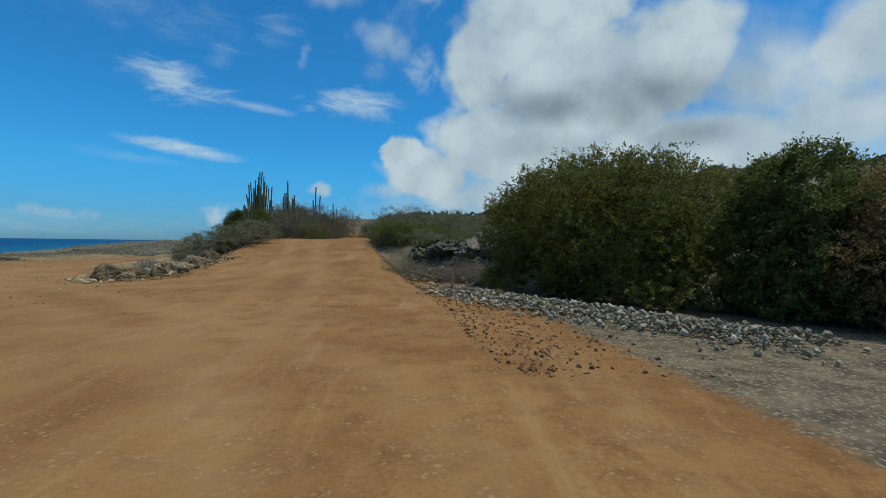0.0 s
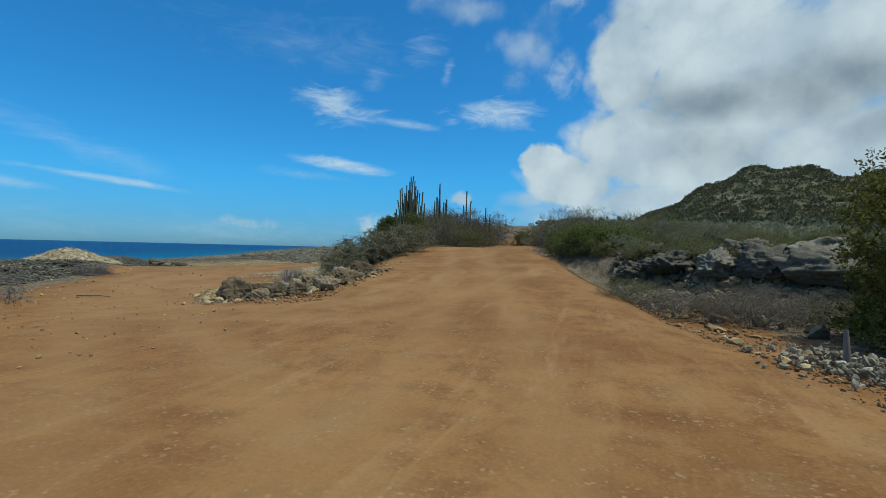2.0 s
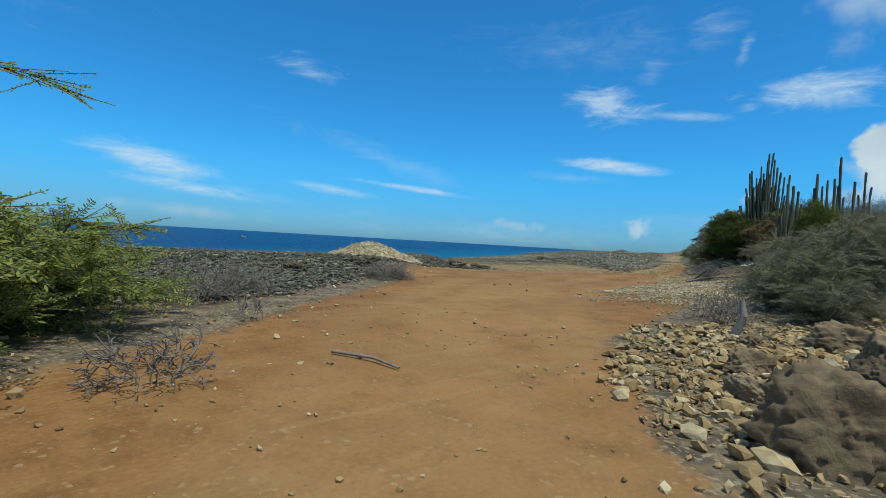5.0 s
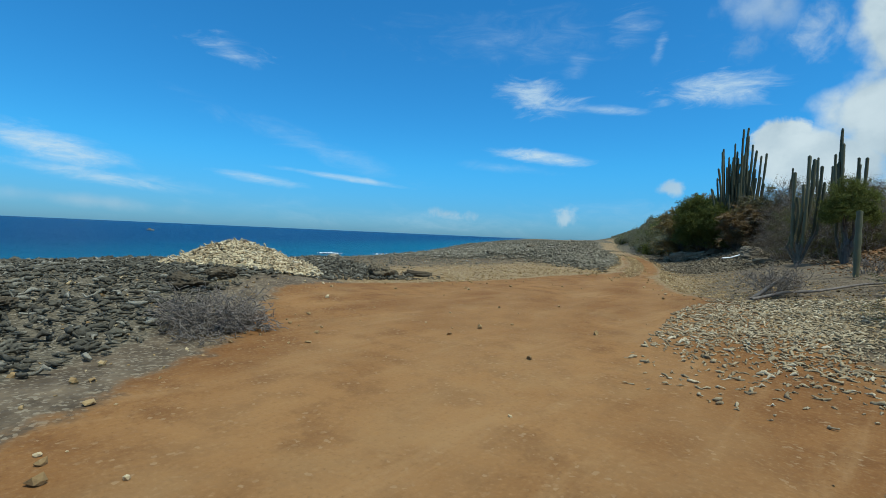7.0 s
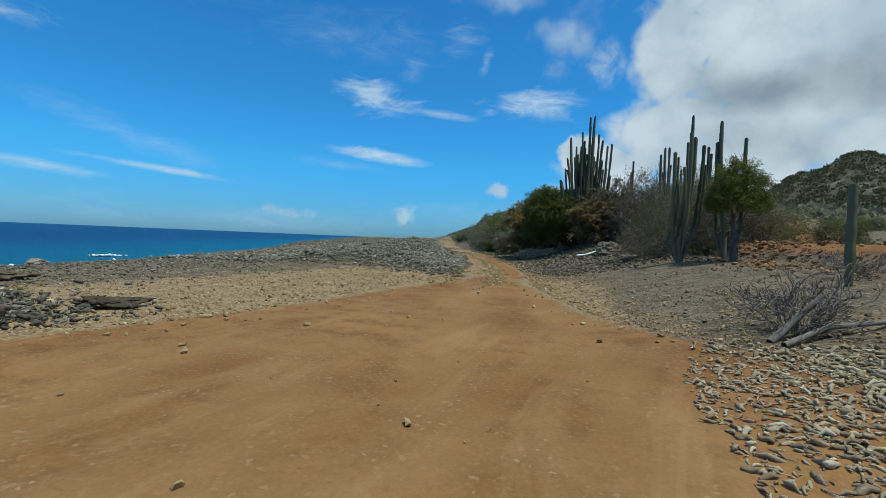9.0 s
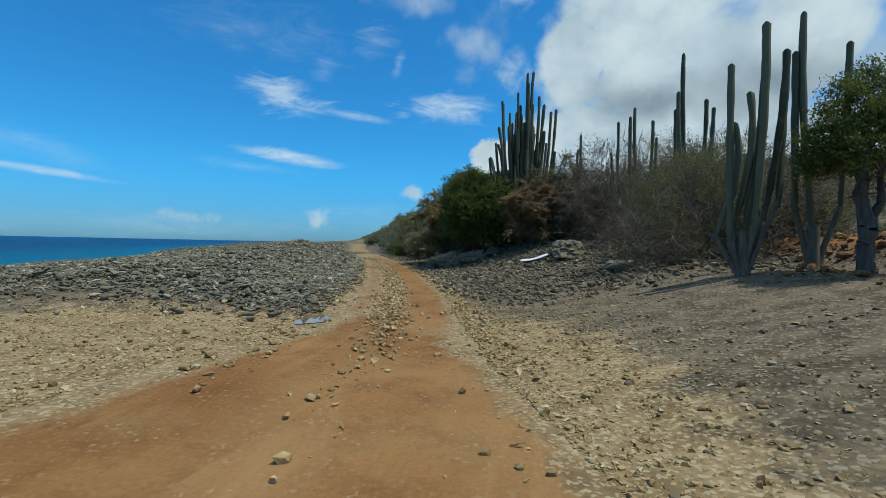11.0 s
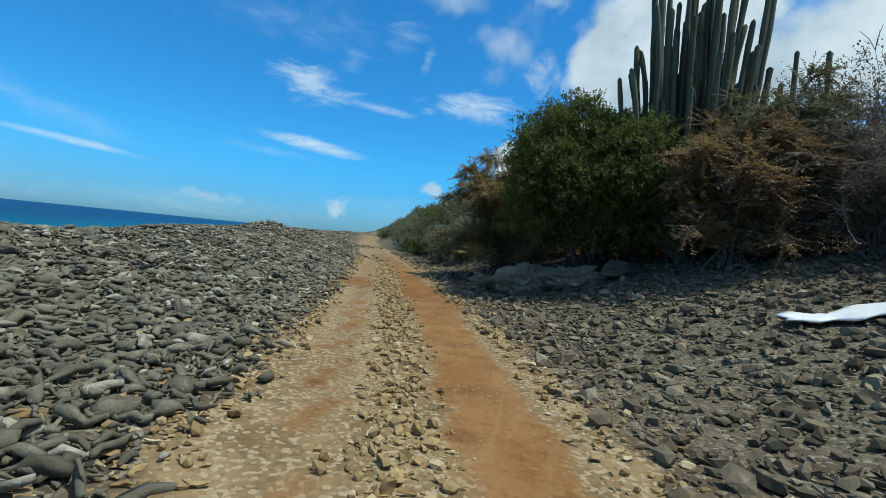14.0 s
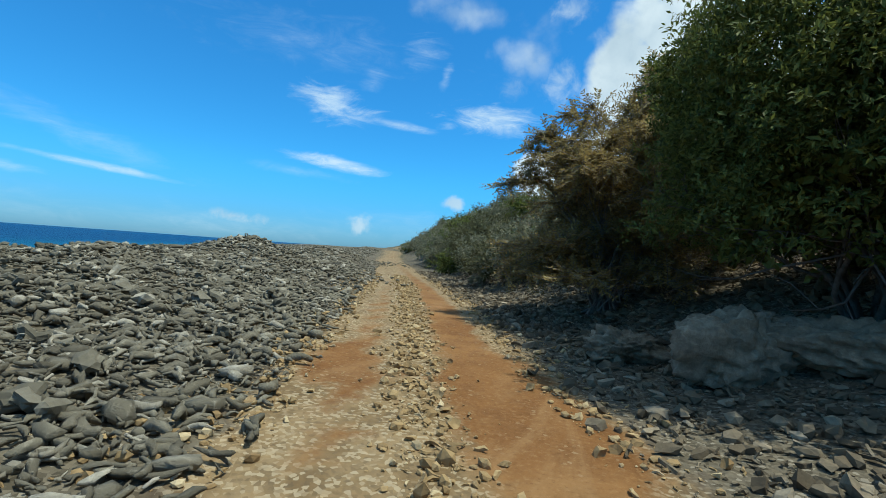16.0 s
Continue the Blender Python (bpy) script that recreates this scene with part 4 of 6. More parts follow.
keep = (inside(YARD, x, y) < -0.2) & (np.abs(x - np.interp(y, ROAD_Y, ROAD_X)) > 4.5) & (rng.random(n) < 0.05 + 0.95 * ease(patchy, 0.15, 0.5))
bed("dark_rubble", "patches of small dark stones on the tan ground", CHUNKS + CRUMBS + FINGERS, RUBBLE, x[keep], y[keep], sizes(rng, int(keep.sum()), 0.015, 0.085, 3.4), 0.12, 0.4, 24)
n = 9000
y = 26.0 + 16 * rng.random(n)
edge = np.interp(y, [26, 29, 30.5, 33, 37, 41, 43], [-16.6, -17.2, -18.4, -19.8, -21.3, -22.4, -22.8])
x = edge + 0.1 + 3.0 * rng.random(n) ** 2
bed("loose_stones", "yellow coral gravel along the landward edge of the red earth", CRUMBS + FINGERS[:3], GRAVEL, x, y, sizes(rng, n, 0.015, 0.07, 2.8), 0.15, 0.4, 26)
# rubble ridge beside the yard
n = 19000
y = 25.0 - 17 * rng.random(n) ** 1.3
x = -19.0 - 17 * rng.random(n) ** 1.2
keep = rng.random(n) < ease(-inside(YARD, x, y), 0.4, 1.5) * (1 - ease(y, 23.2, 25.2)) * (inside(YARD, x, y) < -0.6)
bed("coral_rubble", "dark grey coral rubble in a low ridge above the sea", FINGERS + FINGERS + FORKS, DARKCORAL, x[keep], y[keep], sizes(rng, int(keep.sum()), 0.08, 0.22, 2.2), 0.30, 0.6, 4)
n = 5000
x, y = rng.normal(-28.0, 1.9, n), rng.normal(26.0, 1.0, n)
keep = (x > -33) & (inside(YARD, x, y) < -0.3)
bed("coral_rubble", "dark grey coral rubble spilling from the bleached pile", FINGERS + FORKS, DARKCORAL, x[keep], y[keep], sizes(rng, int(keep.sum()), 0.08, 0.20, 2.2), 0.30, 0.6, 27)
# dark stones on the landward side of the track
n = 32000
y = 40.5 + 38 * rng.random(n) ** 1.2
s = 1.3 + 7.0 * rng.random(n) ** 1.1
x = track_x(y) + s / 0.93
keep = rng.random(n) < ease(s, 1.2, 2.4) * ease(y, 41, 45)
bed("dark_rubble", "dark broken stones under the thorn bushes", CHUNKS[:2] + CRUMBS + FINGERS + FORKS, RUBBLE, x[keep], y[keep], sizes(rng, int(keep.sum()), 0.04, 0.20, 3.0), 0.2, 0.5, 5)
# gravel on and beside the track
n = 40000
y = 30 + 42 * rng.random(n) ** 1.1
s = rng.normal(0, 1.0, n)
share = np.maximum(np.exp(-((s - 0.12) / 0.26) ** 2), ease(np.abs(s - 0.2), 0.9, 1.3)) * ease(y, 34, 42) * (1 - ease(np.abs(s - 0.2), 1.6, 2.4))
x = track_x(y) + s / 0.93
keep = (rng.random(n) < share) & (np.hypot(x + 24.4, y - 39.4) > 0.75)
bed("track_gravel", "yellow coral gravel between and beside the wheel ruts", CRUMBS + FINGERS[:2], GRAVEL, x[keep], y[keep], sizes(rng, int(keep.sum()), 0.02, 0.11, 2.6), 0.22, 0.4, 6)
# sand flat and lot edges
n = 9000
x, y = rng.uniform(-33, -10, n), rng.uniform(6, 42, n)
d = inside(YARD, x, y)
keep = rng.random(n) < (0.9 * (1 - ease(np.abs(d + 1.2), 0.3, 2.6)) + 0.05 * (d > 0) + 0.25 * ease(-d, 1, 3) * (x < -24) * (1 - ease(-x, 29, 33)))
bed("loose_stones", "small loose stones along the edge of the red earth", CRUMBS, GRAVEL, x[keep], y[keep], sizes(rng, int(keep.sum()), 0.022, 0.11, 3.0), 0.2, 0.4, 7)
n = 1500
x, y = rng.uniform(-18, -8, n), rng.uniform(8.5, 18, n)
bed("loose_stones", "small pale stones strewn over the red yard", CRUMBS, GRAVEL, x, y, sizes(rng, n, 0.010, 0.06, 4.0), 0.2, 0.4, 17)
# pale coral sticks at the corner of the lot
n = 9000
x, y = rng.normal(-16.2, 1.5, n), rng.normal(27.4, 1.9, n)
keep = (x > -18.4 + 0.12 * np.abs(y - 28)) & (y < 29.7 - 0.25 * (x + 17)) & (y > 22)
bed("coral_sticks", "bleached coral sticks strewn over the earth", FINGERS[:5], STREWN, x[keep], y[keep], sizes(rng, int(keep.sum()), 0.05, 0.13), 0.12, 0.25, 8)
# clods and stones on the road's banks
n = 16000
y = 5 + 42 * rng.random(n)
side = np.where(rng.random(n) < 0.6, 1, -1)
x = np.interp(y, ROAD_Y, ROAD_X) + side * (3.9 + np.abs(rng.normal(0, 1.1, n)))
keep = (side > 0) & (y < 34) | (side < 0) & (y > 16)
bed("earth_clods", "red earth clods and stones pushed to the roadside", CRUMBS + CHUNKS[:1], CLOD, x[keep], y[keep], sizes(rng, int(keep.sum()), 0.014, 0.085, 3.0), 0.05, 1.0, 9)
n = 420
x, y = rng.normal(-14.6, 0.8, n), rng.normal(41, 2.6, n)
bed("earth_clods", "red clods on the bank of the road", CHUNKS, CLOD, x, y, sizes(rng, n, 0.05, 0.22), 0.2, 0.5, 19)
n = 3000
y = 15 + 17 * rng.random(n)
x = np.interp(y, ROAD_Y, ROAD_X) - 3.6 - 2.2 * rng.random(n)
bed("earth_clods", "red-brown clods and stones on the slope of the road", CRUMBS + CHUNKS, CLOD, x, y, sizes(rng, n, 0.02, 0.12, 3.4), 0.08, 1.0, 29)
n = 70
y = rng.uniform(10.5, 19.5, n)
x = np.interp(y, ROAD_Y, ROAD_X) + rng.uniform(4.1, 6.0, n)
bed("loose_stones", "pale stones along the foot of the road's verge", CHUNKS, GRAVEL, x, y, sizes(rng, n, 0.07, 0.28, 1.8), 0.15, 0.5, 31)
# heap of grey gravel under the roadside bush
n = 4200
t = rng.random(n)
x = np.interp(t, [0, 0.3, 0.6, 1], [0.2, 1.4, 2.9, 5.0]) + rng.normal(0, 0.42, n)
y = np.interp(t, [0, 0.3, 0.6, 1], [13.2, 11.3, 9.2, 6.6]) + rng.normal(0, 0.42, n)
v, f = spread(CHUNKS, np.stack([x, y, land(x, y) + 0.02 + 0.22 * rng.random(n) * np.exp(-((x + 0.74 * y - 9.8) / 0.9) ** 2)], -1), sizes(rng, n, 0.025, 0.13, 2.5), rng, 1.0)
thing("gravel_heap", Matrix(), "low heap of grey stones along the bush's foot", "stones", kind="stuff", data=mesh_of("gravel_heap", v, f, stone_material("grey_gravel", (0.16, 0.132, 0.088), (0.36, 0.31, 0.22), (0.58, 0.51, 0.39))))

# pile of bleached coral above the shore
PILE = (-28.4, 23.6)
pile_rng = np.random.default_rng(21)
pile = thing("coral_pile", pose(PILE[0], PILE[1], at(*PILE)), "pile of bleached tan coral branches above the shore", "pile")


def pile_height(r, a):
    return 0.62 * (1 - ease(r / (1.95 + 0.36 * np.sin(a * 3 + 1) + 0.55 * np.cos(a - 0.2)), 0.0, 1.0))


n = 14000
r, a = 3.6 * np.sqrt(pile_rng.random(n)), pile_rng.uniform(0, 2 * np.pi, n)
x, y = r * np.cos(a), r * np.sin(a)
top = pile_height(r, a)
zz = land(x + PILE[0], y + PILE[1]) - at(*PILE) + top
keep = top > 0.015
keep_i = np.where(keep)[0]
v, f = spread(FINGERS[:5], np.stack([x, y, zz + 0.03], -1)[keep_i[300:]], sizes(pile_rng, len(keep_i) - 300, 0.09, 0.20), pile_rng, 0.5)
tagged(part("coral_rubble", mesh_of("coral_rubble", v, f, PALE), pile), kind="stuff")
q_r, q_a = np.meshgrid(np.linspace(0, 3.7, 22), np.linspace(0, 2 * np.pi, 48))
hx, hy = q_r * np.cos(q_a), q_r * np.sin(q_a)
hz = land(hx + PILE[0], hy + PILE[1]) - at(*PILE) + pile_height(q_r, q_a) - 0.07
idx = np.arange(hx.size).reshape(hx.shape)
# core coloured darker than the coral, as the shade between the sticks
part("core", mesh_of("core", np.stack([hx, hy, hz], -1).reshape(-1, 3), np.stack([idx[:-1, :-1], idx[1:, :-1], idx[1:, 1:], idx[:-1, 1:]], -1).reshape(-1, 4), BROWNSTONE), pile)
STICKS = [mesh_of("coral_branch", *finger(pile_rng, b), PALE_ONE) for b in (0, 0.5, -0.7, 0.9)]
for i in keep_i[:300]:
    ob = part("coral_branch", STICKS[i % 4], pile)
    ob.matrix_basis = Matrix.LocRotScale((x[i], y[i], zz[i] + 0.06), Euler((pile_rng.normal(0, 0.5), pile_rng.normal(0, 0.5), pile_rng.uniform(0, 6.28))), Vector((1, 1, 1)) * pile_rng.uniform(0.11, 0.24))

# larger pieces lying on top of the shingle, one by one
big_rng = np.random.default_rng(31)
BIG = [mesh_of("coral_stone", *(cobble(big_rng, 2, 0.6, 0.6) if k % 2 else finger(big_rng, 0.5 - 0.3 * k, 6, 4, 0.2)), SHINGLE_ONE) for k in range(6)]
for k in range(300):
    yy = 40.5 + 17 * big_rng.random() ** 1.1
    xx = float(track_x(yy)) - (1.9 + 9.5 * big_rng.random() ** 1.2)
    ob = part("coral_stone", BIG[k % 6], shingle)
    ob.matrix_basis = Matrix.LocRotScale((xx, yy, at(xx, yy) + 0.10), Euler((big_rng.normal(0, 0.3), big_rng.normal(0, 0.3), big_rng.uniform(0, 6.28))), Vector((1, 1, 1)) * (0.12 + 0.15 * big_rng.random() ** 2))


# ---- boulders ----
CRAGS = [boulder_mesh("boulder", np.random.default_rng(40 + k), m, rough={DARKSTONE: 0.50, GREYSTONE: 0.56, LIMESTONE: 0.30}.get(m, 0.36)) for k, m in enumerate((LIMESTONE, LIMESTONE, LIMESTONE, BROWNSTONE, BROWNSTONE, DARKSTONE, DARKSTONE, DARKSTONE, GREYSTONE, GREYSTONE))]


def boulder(x, y, wide, deep, high, turn, kind, label, group="", sink=0.06):
    ob = thing("boulder", pose(x, y, at(x, y, sink * high), 0, 0, turn) @ Matrix.Diagonal((wide, deep, high / 0.72, 1)), label, "boulder", group, data=CRAGS[kind])
    return ob


PILE_LABEL = "brown-grey limestone boulder in the roadside heap"
for x, y, w, d, h, turn, k in [
    (-11.2, 15.75, 0.85, 0.7, 0.62, 20, 4), (-10.75, 16.5, 0.8, 0.6, 0.5, 70, 3), (-10.35, 17.0, 0.7, 0.6, 0.45, 130, 4), (-9.9, 17.7, 0.9, 0.6, 0.5, 10, 3),
    (-10.9, 17.4, 0.6, 0.6, 0.4, 50, 0), (-9.6, 18.4, 0.9, 0.7, 0.48, 80, 1), (-10.2, 18.6, 0.8, 0.7, 0.55, 160, 3), (-10.8, 18.6, 0.9, 0.6, 0.5, 30, 2),
    (-11.3, 19.2, 0.8, 0.7, 0.45, 100, 4), (-10.5, 19.8, 1.1, 0.8, 0.6, 60, 0), (-11.8, 20.4, 0.8, 0.6, 0.4, 15, 1), (-10.9, 21.2, 0.9, 0.8, 0.5, 140, 3),
    (-10.6, 15.9, 0.6, 0.5, 0.4, 77, 3), (-10.0, 16.6, 0.55, 0.5, 0.4, 11, 4), (-9.5, 17.3, 0.6, 0.5, 0.42, 150, 3), (-11.0, 16.4, 0.7, 0.6, 0.5, 33, 3), (-10.4, 17.8, 0.8, 0.6, 0.55, 91, 4), (-9.9, 19.2, 0.7, 0.6, 0.5, 5, 3), (-10.1, 20.4, 0.9, 0.7, 0.55, 61, 4), (-11.2, 18.0, 0.7, 0.5, 0.45, 120, 3),
    (-11.9, 16.8, 0.45, 0.4, 0.26, 0, 3), (-12.2, 17.8, 0.5, 0.4, 0.3, 44, 4), (-12.6, 19.4, 0.5, 0.4, 0.28, 99, 2), (-11.5, 16.2, 0.4, 0.3, 0.24, 70, 3),
]:
    boulder(x, y, w * 0.80, d * 0.72, h * 0.84, turn, (0, 4, 3, 3, 4)[k], PILE_LABEL, "boulders of the roadside heap")
n = 4200
x, y = rng.normal(-11.9, 1.3, n), rng.normal(18.6, 2.3, n)
keep = inside([(-11.2, 14.9), (-9.3, 17.6), (-9.7, 22.5), (-13.2, 22.5), (-14.0, 19.5), (-12.8, 16.4)], x, y) > -0.3
bed("stone_rubble", "pale and grey stones round the boulders", CHUNKS + FINGERS[:3], GRAVEL, x[keep], y[keep], sizes(rng, int(keep.sum()), 0.035, 0.17), 0.25, 0.5, 10)

n = 1800
x, y = rng.normal(-10.5, 0.55, n), rng.normal(18.2, 1.9, n)
keep = inside([(-11.4, 15.6), (-9.6, 17.2), (-9.4, 21.5), (-11.6, 21.5), (-12.0, 17.5)], x, y) > 0
bed("stone_rubble", "dark broken stones between the boulders of the heap", CHUNKS, RUBBLE, x[keep], y[keep], sizes(rng, int(keep.sum()), 0.05, 0.24, 2.2), 0.3, 0.8, 30)

ROCKY = "dark pitted limestone crag of the rocky step"
for k, (x, y, w, d, h) in enumerate([
    (-2.6, 24.6, 1.5, 1.2, 0.9), (-1.5, 24.1, 1.6, 1.4, 1.1), (-0.3, 23.2, 1.8, 1.5, 1.2), (0.9, 22.4, 2.0, 1.6, 1.35), (2.1, 21.4, 2.2, 1.7, 1.5), (3.4, 20.5, 2.0, 1.8, 1.5),
    (4.7, 19.6, 2.2, 1.8, 1.6), (6.0, 18.6, 2.3, 1.8, 1.6), (7.4, 17.6, 2.2, 1.8, 1.6), (0.6, 23.8, 2.2, 1.6, 1.1), (2.6, 22.9, 2.4, 1.7, 1.2), (4.6, 21.6, 2.6, 1.8, 1.3),
    (-1.9, 25.6, 1.6, 1.4, 0.9), (6.8, 20.4, 2.6, 2.0, 1.3), (0.2, 20.9, 0.9, 0.8, 0.5), (1.6, 19.6, 1.0, 0.8, 0.55), (-1.5, 21.9, 0.8, 0.6, 0.42), (-0.9, 20.2, 0.6, 0.5, 0.31),
]):
    boulder(x + 1.6, y, w * 0.95, d * 0.95, h * 0.66, 37 * k, 5 + k % 3, ROCKY, "crags of the rocky step", 0.2)
n = 6000
x = rng.uniform(-1.6, 9, n)
y = 23.8 - 0.74 * x + rng.normal(-1.3, 1.9, n)
bed("dark_rubble", "dark broken limestone below and on the rocky step", CHUNKS, RUBBLE, x, y, sizes(rng, n, 0.08, 0.42, 2.6), 0.2, 1.0, 12)

TRACKSIDE = "long weathered limestone boulder beside the track"
boulder(-24.6, 54.6, 1.3, 0.85, 0.9, 10, 8, TRACKSIDE)
boulder(-23.7, 54.4, 1.5, 0.8, 0.56, 165, 9, TRACKSIDE)
boulder(-25.6, 55.5, 1.0, 0.8, 0.42, 60, 9, TRACKSIDE)
boulder(-22.5, 54.2, 1.1, 0.7, 0.36, 20, 0, "low pale limestone boulder at the end of the long one")
boulder(-19.6, 48.6, 1.5, 1.2, 0.60, 60, 0, "pale limestone boulder beside the white sheet")
boulder(-20.1, 49.4, 0.5, 0.35, 0.25, 20, 5, "dark stone beside the white sheet")
boulder(1.4, 11.8, 0.42, 0.36, 0.34, 25, 8, "grey stone at the foot of the big bush")
boulder(-18.6, 44.4, 0.7, 0.5, 0.3, 10, 2, "grey limestone block among the rubble")
boulder(-25.9, 26.5, 0.62, 0.5, 0.42, 30, 9, "grey pitted stone at the edge of the red earth")
boulder(-26.2, 28.4, 0.8, 0.4, 0.2, 80, 9, "flat grey stone on the sand flat")
boulder(-24.9, 20.9, 0.7, 0.5, 0.28, 20, 9, "grey coral head in the rubble")
boulder(-25.6, 21.9, 0.7, 0.5, 0.28, 100, 8, "grey coral head beside the bleached pile")
boulder(-24.4, 18.3, 0.9, 0.6, 0.22, 140, 8, "grey coral slab in the rubble")
boulder(-31.9, 29.5, 1.2, 0.7, 0.26, 60, 9, "grey weathered rock on the beach flat")
boulder(-37.0, 33.2, 0.8, 0.5, 0.22, 0, 1, "white bleached stone on the beach")
boulder(-38.5, 58.0, 1.7, 0.9, 0.26, 10, 9, "low tan rock on the shingle")

# ---- cacti ----
def stem_mesh(seed, lean=0.0, ribs=8):
    """A ribbed cactus stem, 1 tall and 1 across its ribs, a little waisted."""
    rng = np.random.default_rng(seed)
    rows, m = 22, ribs * 2
    ang = np.linspace(0, 2 * np.pi, m, endpoint=False)
    star = np.where(np.arange(m) % 2 == 0, 0.5, 0.36)
    v = []
    sway = rng.uniform(0, 6.28)
    for i in range(rows):
        t = min(i / (rows - 2), 1.0) * (1.0 if i < rows - 1 else 1.015)
        w = 0.72 + 0.28 * min(1, t * 4) + 0.09 * math.sin(t * 26 + seed) + 0.06 * math.sin(t * 9 + 2 * seed) if i < rows - 1 else 0.35
        cx, cy = lean * math.sin(t * 1.7) * math.cos(sway), lean * math.sin(t * 2.1) * math.sin(sway)
        v.append(np.stack([cx + w * star * np.cos(ang), cy + w * star * np.sin(ang), np.full(m, t)], -1))
    f = []
    for i in range(rows - 1):
        for j in range(m):
            f.append((i * m + j, i * m + (j + 1) % m, (i + 1) * m + (j + 1) % m, (i + 1) * m + j))
    return mesh_of("stem", np.concatenate(v), f, CACTUS, smooth=True)


STEMS = [stem_mesh(k, lean) for k, lean in enumerate((1.2, 2.4, 3.6, 4.8, 1.8, 0.15))]


def cactus(x, y, stems, label, seed=0, trunk=0.13, gather=0.86):
    """A branching column cactus; stems: sideways, deep, foot's height, top's height above its ground, thickness."""
    rng = np.random.default_rng(seed)
    ob = thing("column_cactus", pose(x, y, at(x, y)), label, "cactus", "column cacti")
    segs = []
    for sx_, sy_, foot, top, thick in stems:
        stem = part("stem", STEMS[rng.integers(0, len(STEMS)) if len(stems) > 1 else 5], ob)
        base = Vector((sx_ * gather, sy_ * gather, foot))
        tip = Vector((sx_, sy_, top))
        up = (tip - base).normalized().to_track_quat("Z", "Y")
        thick = thick if thick < 0.165 or len(stems) == 1 else thick * 0.64
        stem.matrix_basis = Matrix.LocRotScale(base, up, (thick, thick, (tip - base).length))
        if foot > 0.2:
            knee = (sx_ * 0.45, sy_ * 0.45, foot * 0.55)
            segs.append(knee)
            part("limb", segs_mesh("limb", [((sx_ * 0.1, sy_ * 0.1, 0.0), knee, trunk * 0.5, trunk * 0.4), (knee, tuple(base + Vector((0, 0, 0.15))), trunk * 0.4, thick * 0.42)], CORK, 8), ob, "corky grey limb")
    if segs:
        part("trunk", segs_mesh("trunk", [((0, 0, -0.3), (0, 0, 0.8), trunk, trunk * 0.8)], CORK, 8), ob, "corky grey trunk")
    return ob


clump_rng = np.random.default_rng(77)
big = []
for dx, top in [(-1.75, 4.6), (-1.6, 5.2), (-1.35, 4.7), (-1.2, 6.7), (-1.0, 6.4), (-0.85, 5.4), (-0.68, 6.1), (-0.45, 6.9), (-0.3, 6.0), (-0.15, 6.4), (0.0, 7.2), (0.1, 7.85), (0.22, 6.8), (0.32, 7.5), (0.42, 6.2), (0.55, 7.9), (0.62, 6.4), (0.8, 5.2), (0.95, 6.0), (1.15, 6.2), (1.0, 4.7)]:
    big.append((dx, clump_rng.uniform(-0.55, 0.55), clump_rng.uniform(0.9, 2.2), top, clump_rng.uniform(0.115, 0.145)))
for k in range(64):
    a = clump_rng.uniform(0, 6.28)
    r = 0.15 + 1.15 * clump_rng.random()
    big.append((r * math.cos(a) - 0.1, 0.8 * r * math.sin(a), clump_rng.uniform(0.4, 1.8), clump_rng.uniform(3.0, 6.3) - 0.7 * r, clump_rng.uniform(0.10, 0.135)))
for k in range(9):
    big.append((-1.7 - 0.25 * clump_rng.random() + 0.14 * k * clump_rng.random(), clump_rng.uniform(-0.5, 0.5), 0.9, clump_rng.uniform(2.6, 4.2), 0.11))
cactus(-21.2, 54.4, big, "huge old column cactus with dozens of upright grey-green stems", 1, 0.22, 0.72)
cactus(-17.2, 41.3, [(-0.25, 0.0, 0.5, 3.7, 0.2), (0.0, 0.1, 0.4, 4.2, 0.22), (0.15, -0.1, 0.7, 4.3, 0.2), (0.45, 0.2, 1.0, 3.9, 0.19), (-0.5, 0.2, 0.6, 2.7, 0.18), (0.62, 0.0, 1.2, 3.3, 0.17), (-0.1, 0.3, 0.8, 3.2, 0.18)], "branching column cactus at the foot of the thorn scrub", 2, 0.1)
cactus(-15.9, 48.7, [(0, 0, 0.8, 6.3, 0.22), (0.35, 0.1, 1.5, 4.8, 0.2), (-0.4, 0.1, 1.6, 4.6, 0.2), (0.6, -0.2, 2.0, 4.4, 0.19), (-0.15, -0.3, 1.2, 5.0, 0.2)], "tall column cactus rising out of the thorn scrub", 3)
cactus(-15.8, 41.9, [(0, 0, 0.6, 4.7, 0.2), (-0.3, 0.1, 0.9, 4.0, 0.19), (0.5, 0, 1.0, 4.1, 0.19)], "column cactus standing against the leafy tree", 4)
cactus(-16.9, 51.2, [(0, 0, 0.8, 5.0, 0.2), (-0.35, 0, 1.2, 4.6, 0.2), (0.32, 0.1, 1.3, 4.5, 0.19), (0.55, 0, 1.6, 3.9, 0.18), (-0.6, 0.1, 1.0, 3.6, 0.18)], "column cactus with five stems above the thorn scrub", 5)
cactus(-16.3, 60.5, [(0, 0, 0.8, 6.3, 0.24), (0.8, 0.4, 1.0, 5.3, 0.22), (-0.6, 0, 1.2, 4.6, 0.2)], "column cactus with a bent stem behind the scrub", 6)
cactus(-18.6, 56.5, [(0, 0, 0.8, 5.0, 0.2), (0.4, 0.2, 0.9, 4.4, 0.2)], "pair of cactus stems behind the great clump", 7)
cactus(-12.8, 55.5, [(0, 0, 0.6, 4.1, 0.2), (0.3, 0, 0.9, 3.4, 0.18), (-0.3, 0.2, 0.7, 3.0, 0.18)], "column cactus beside the red road", 8)
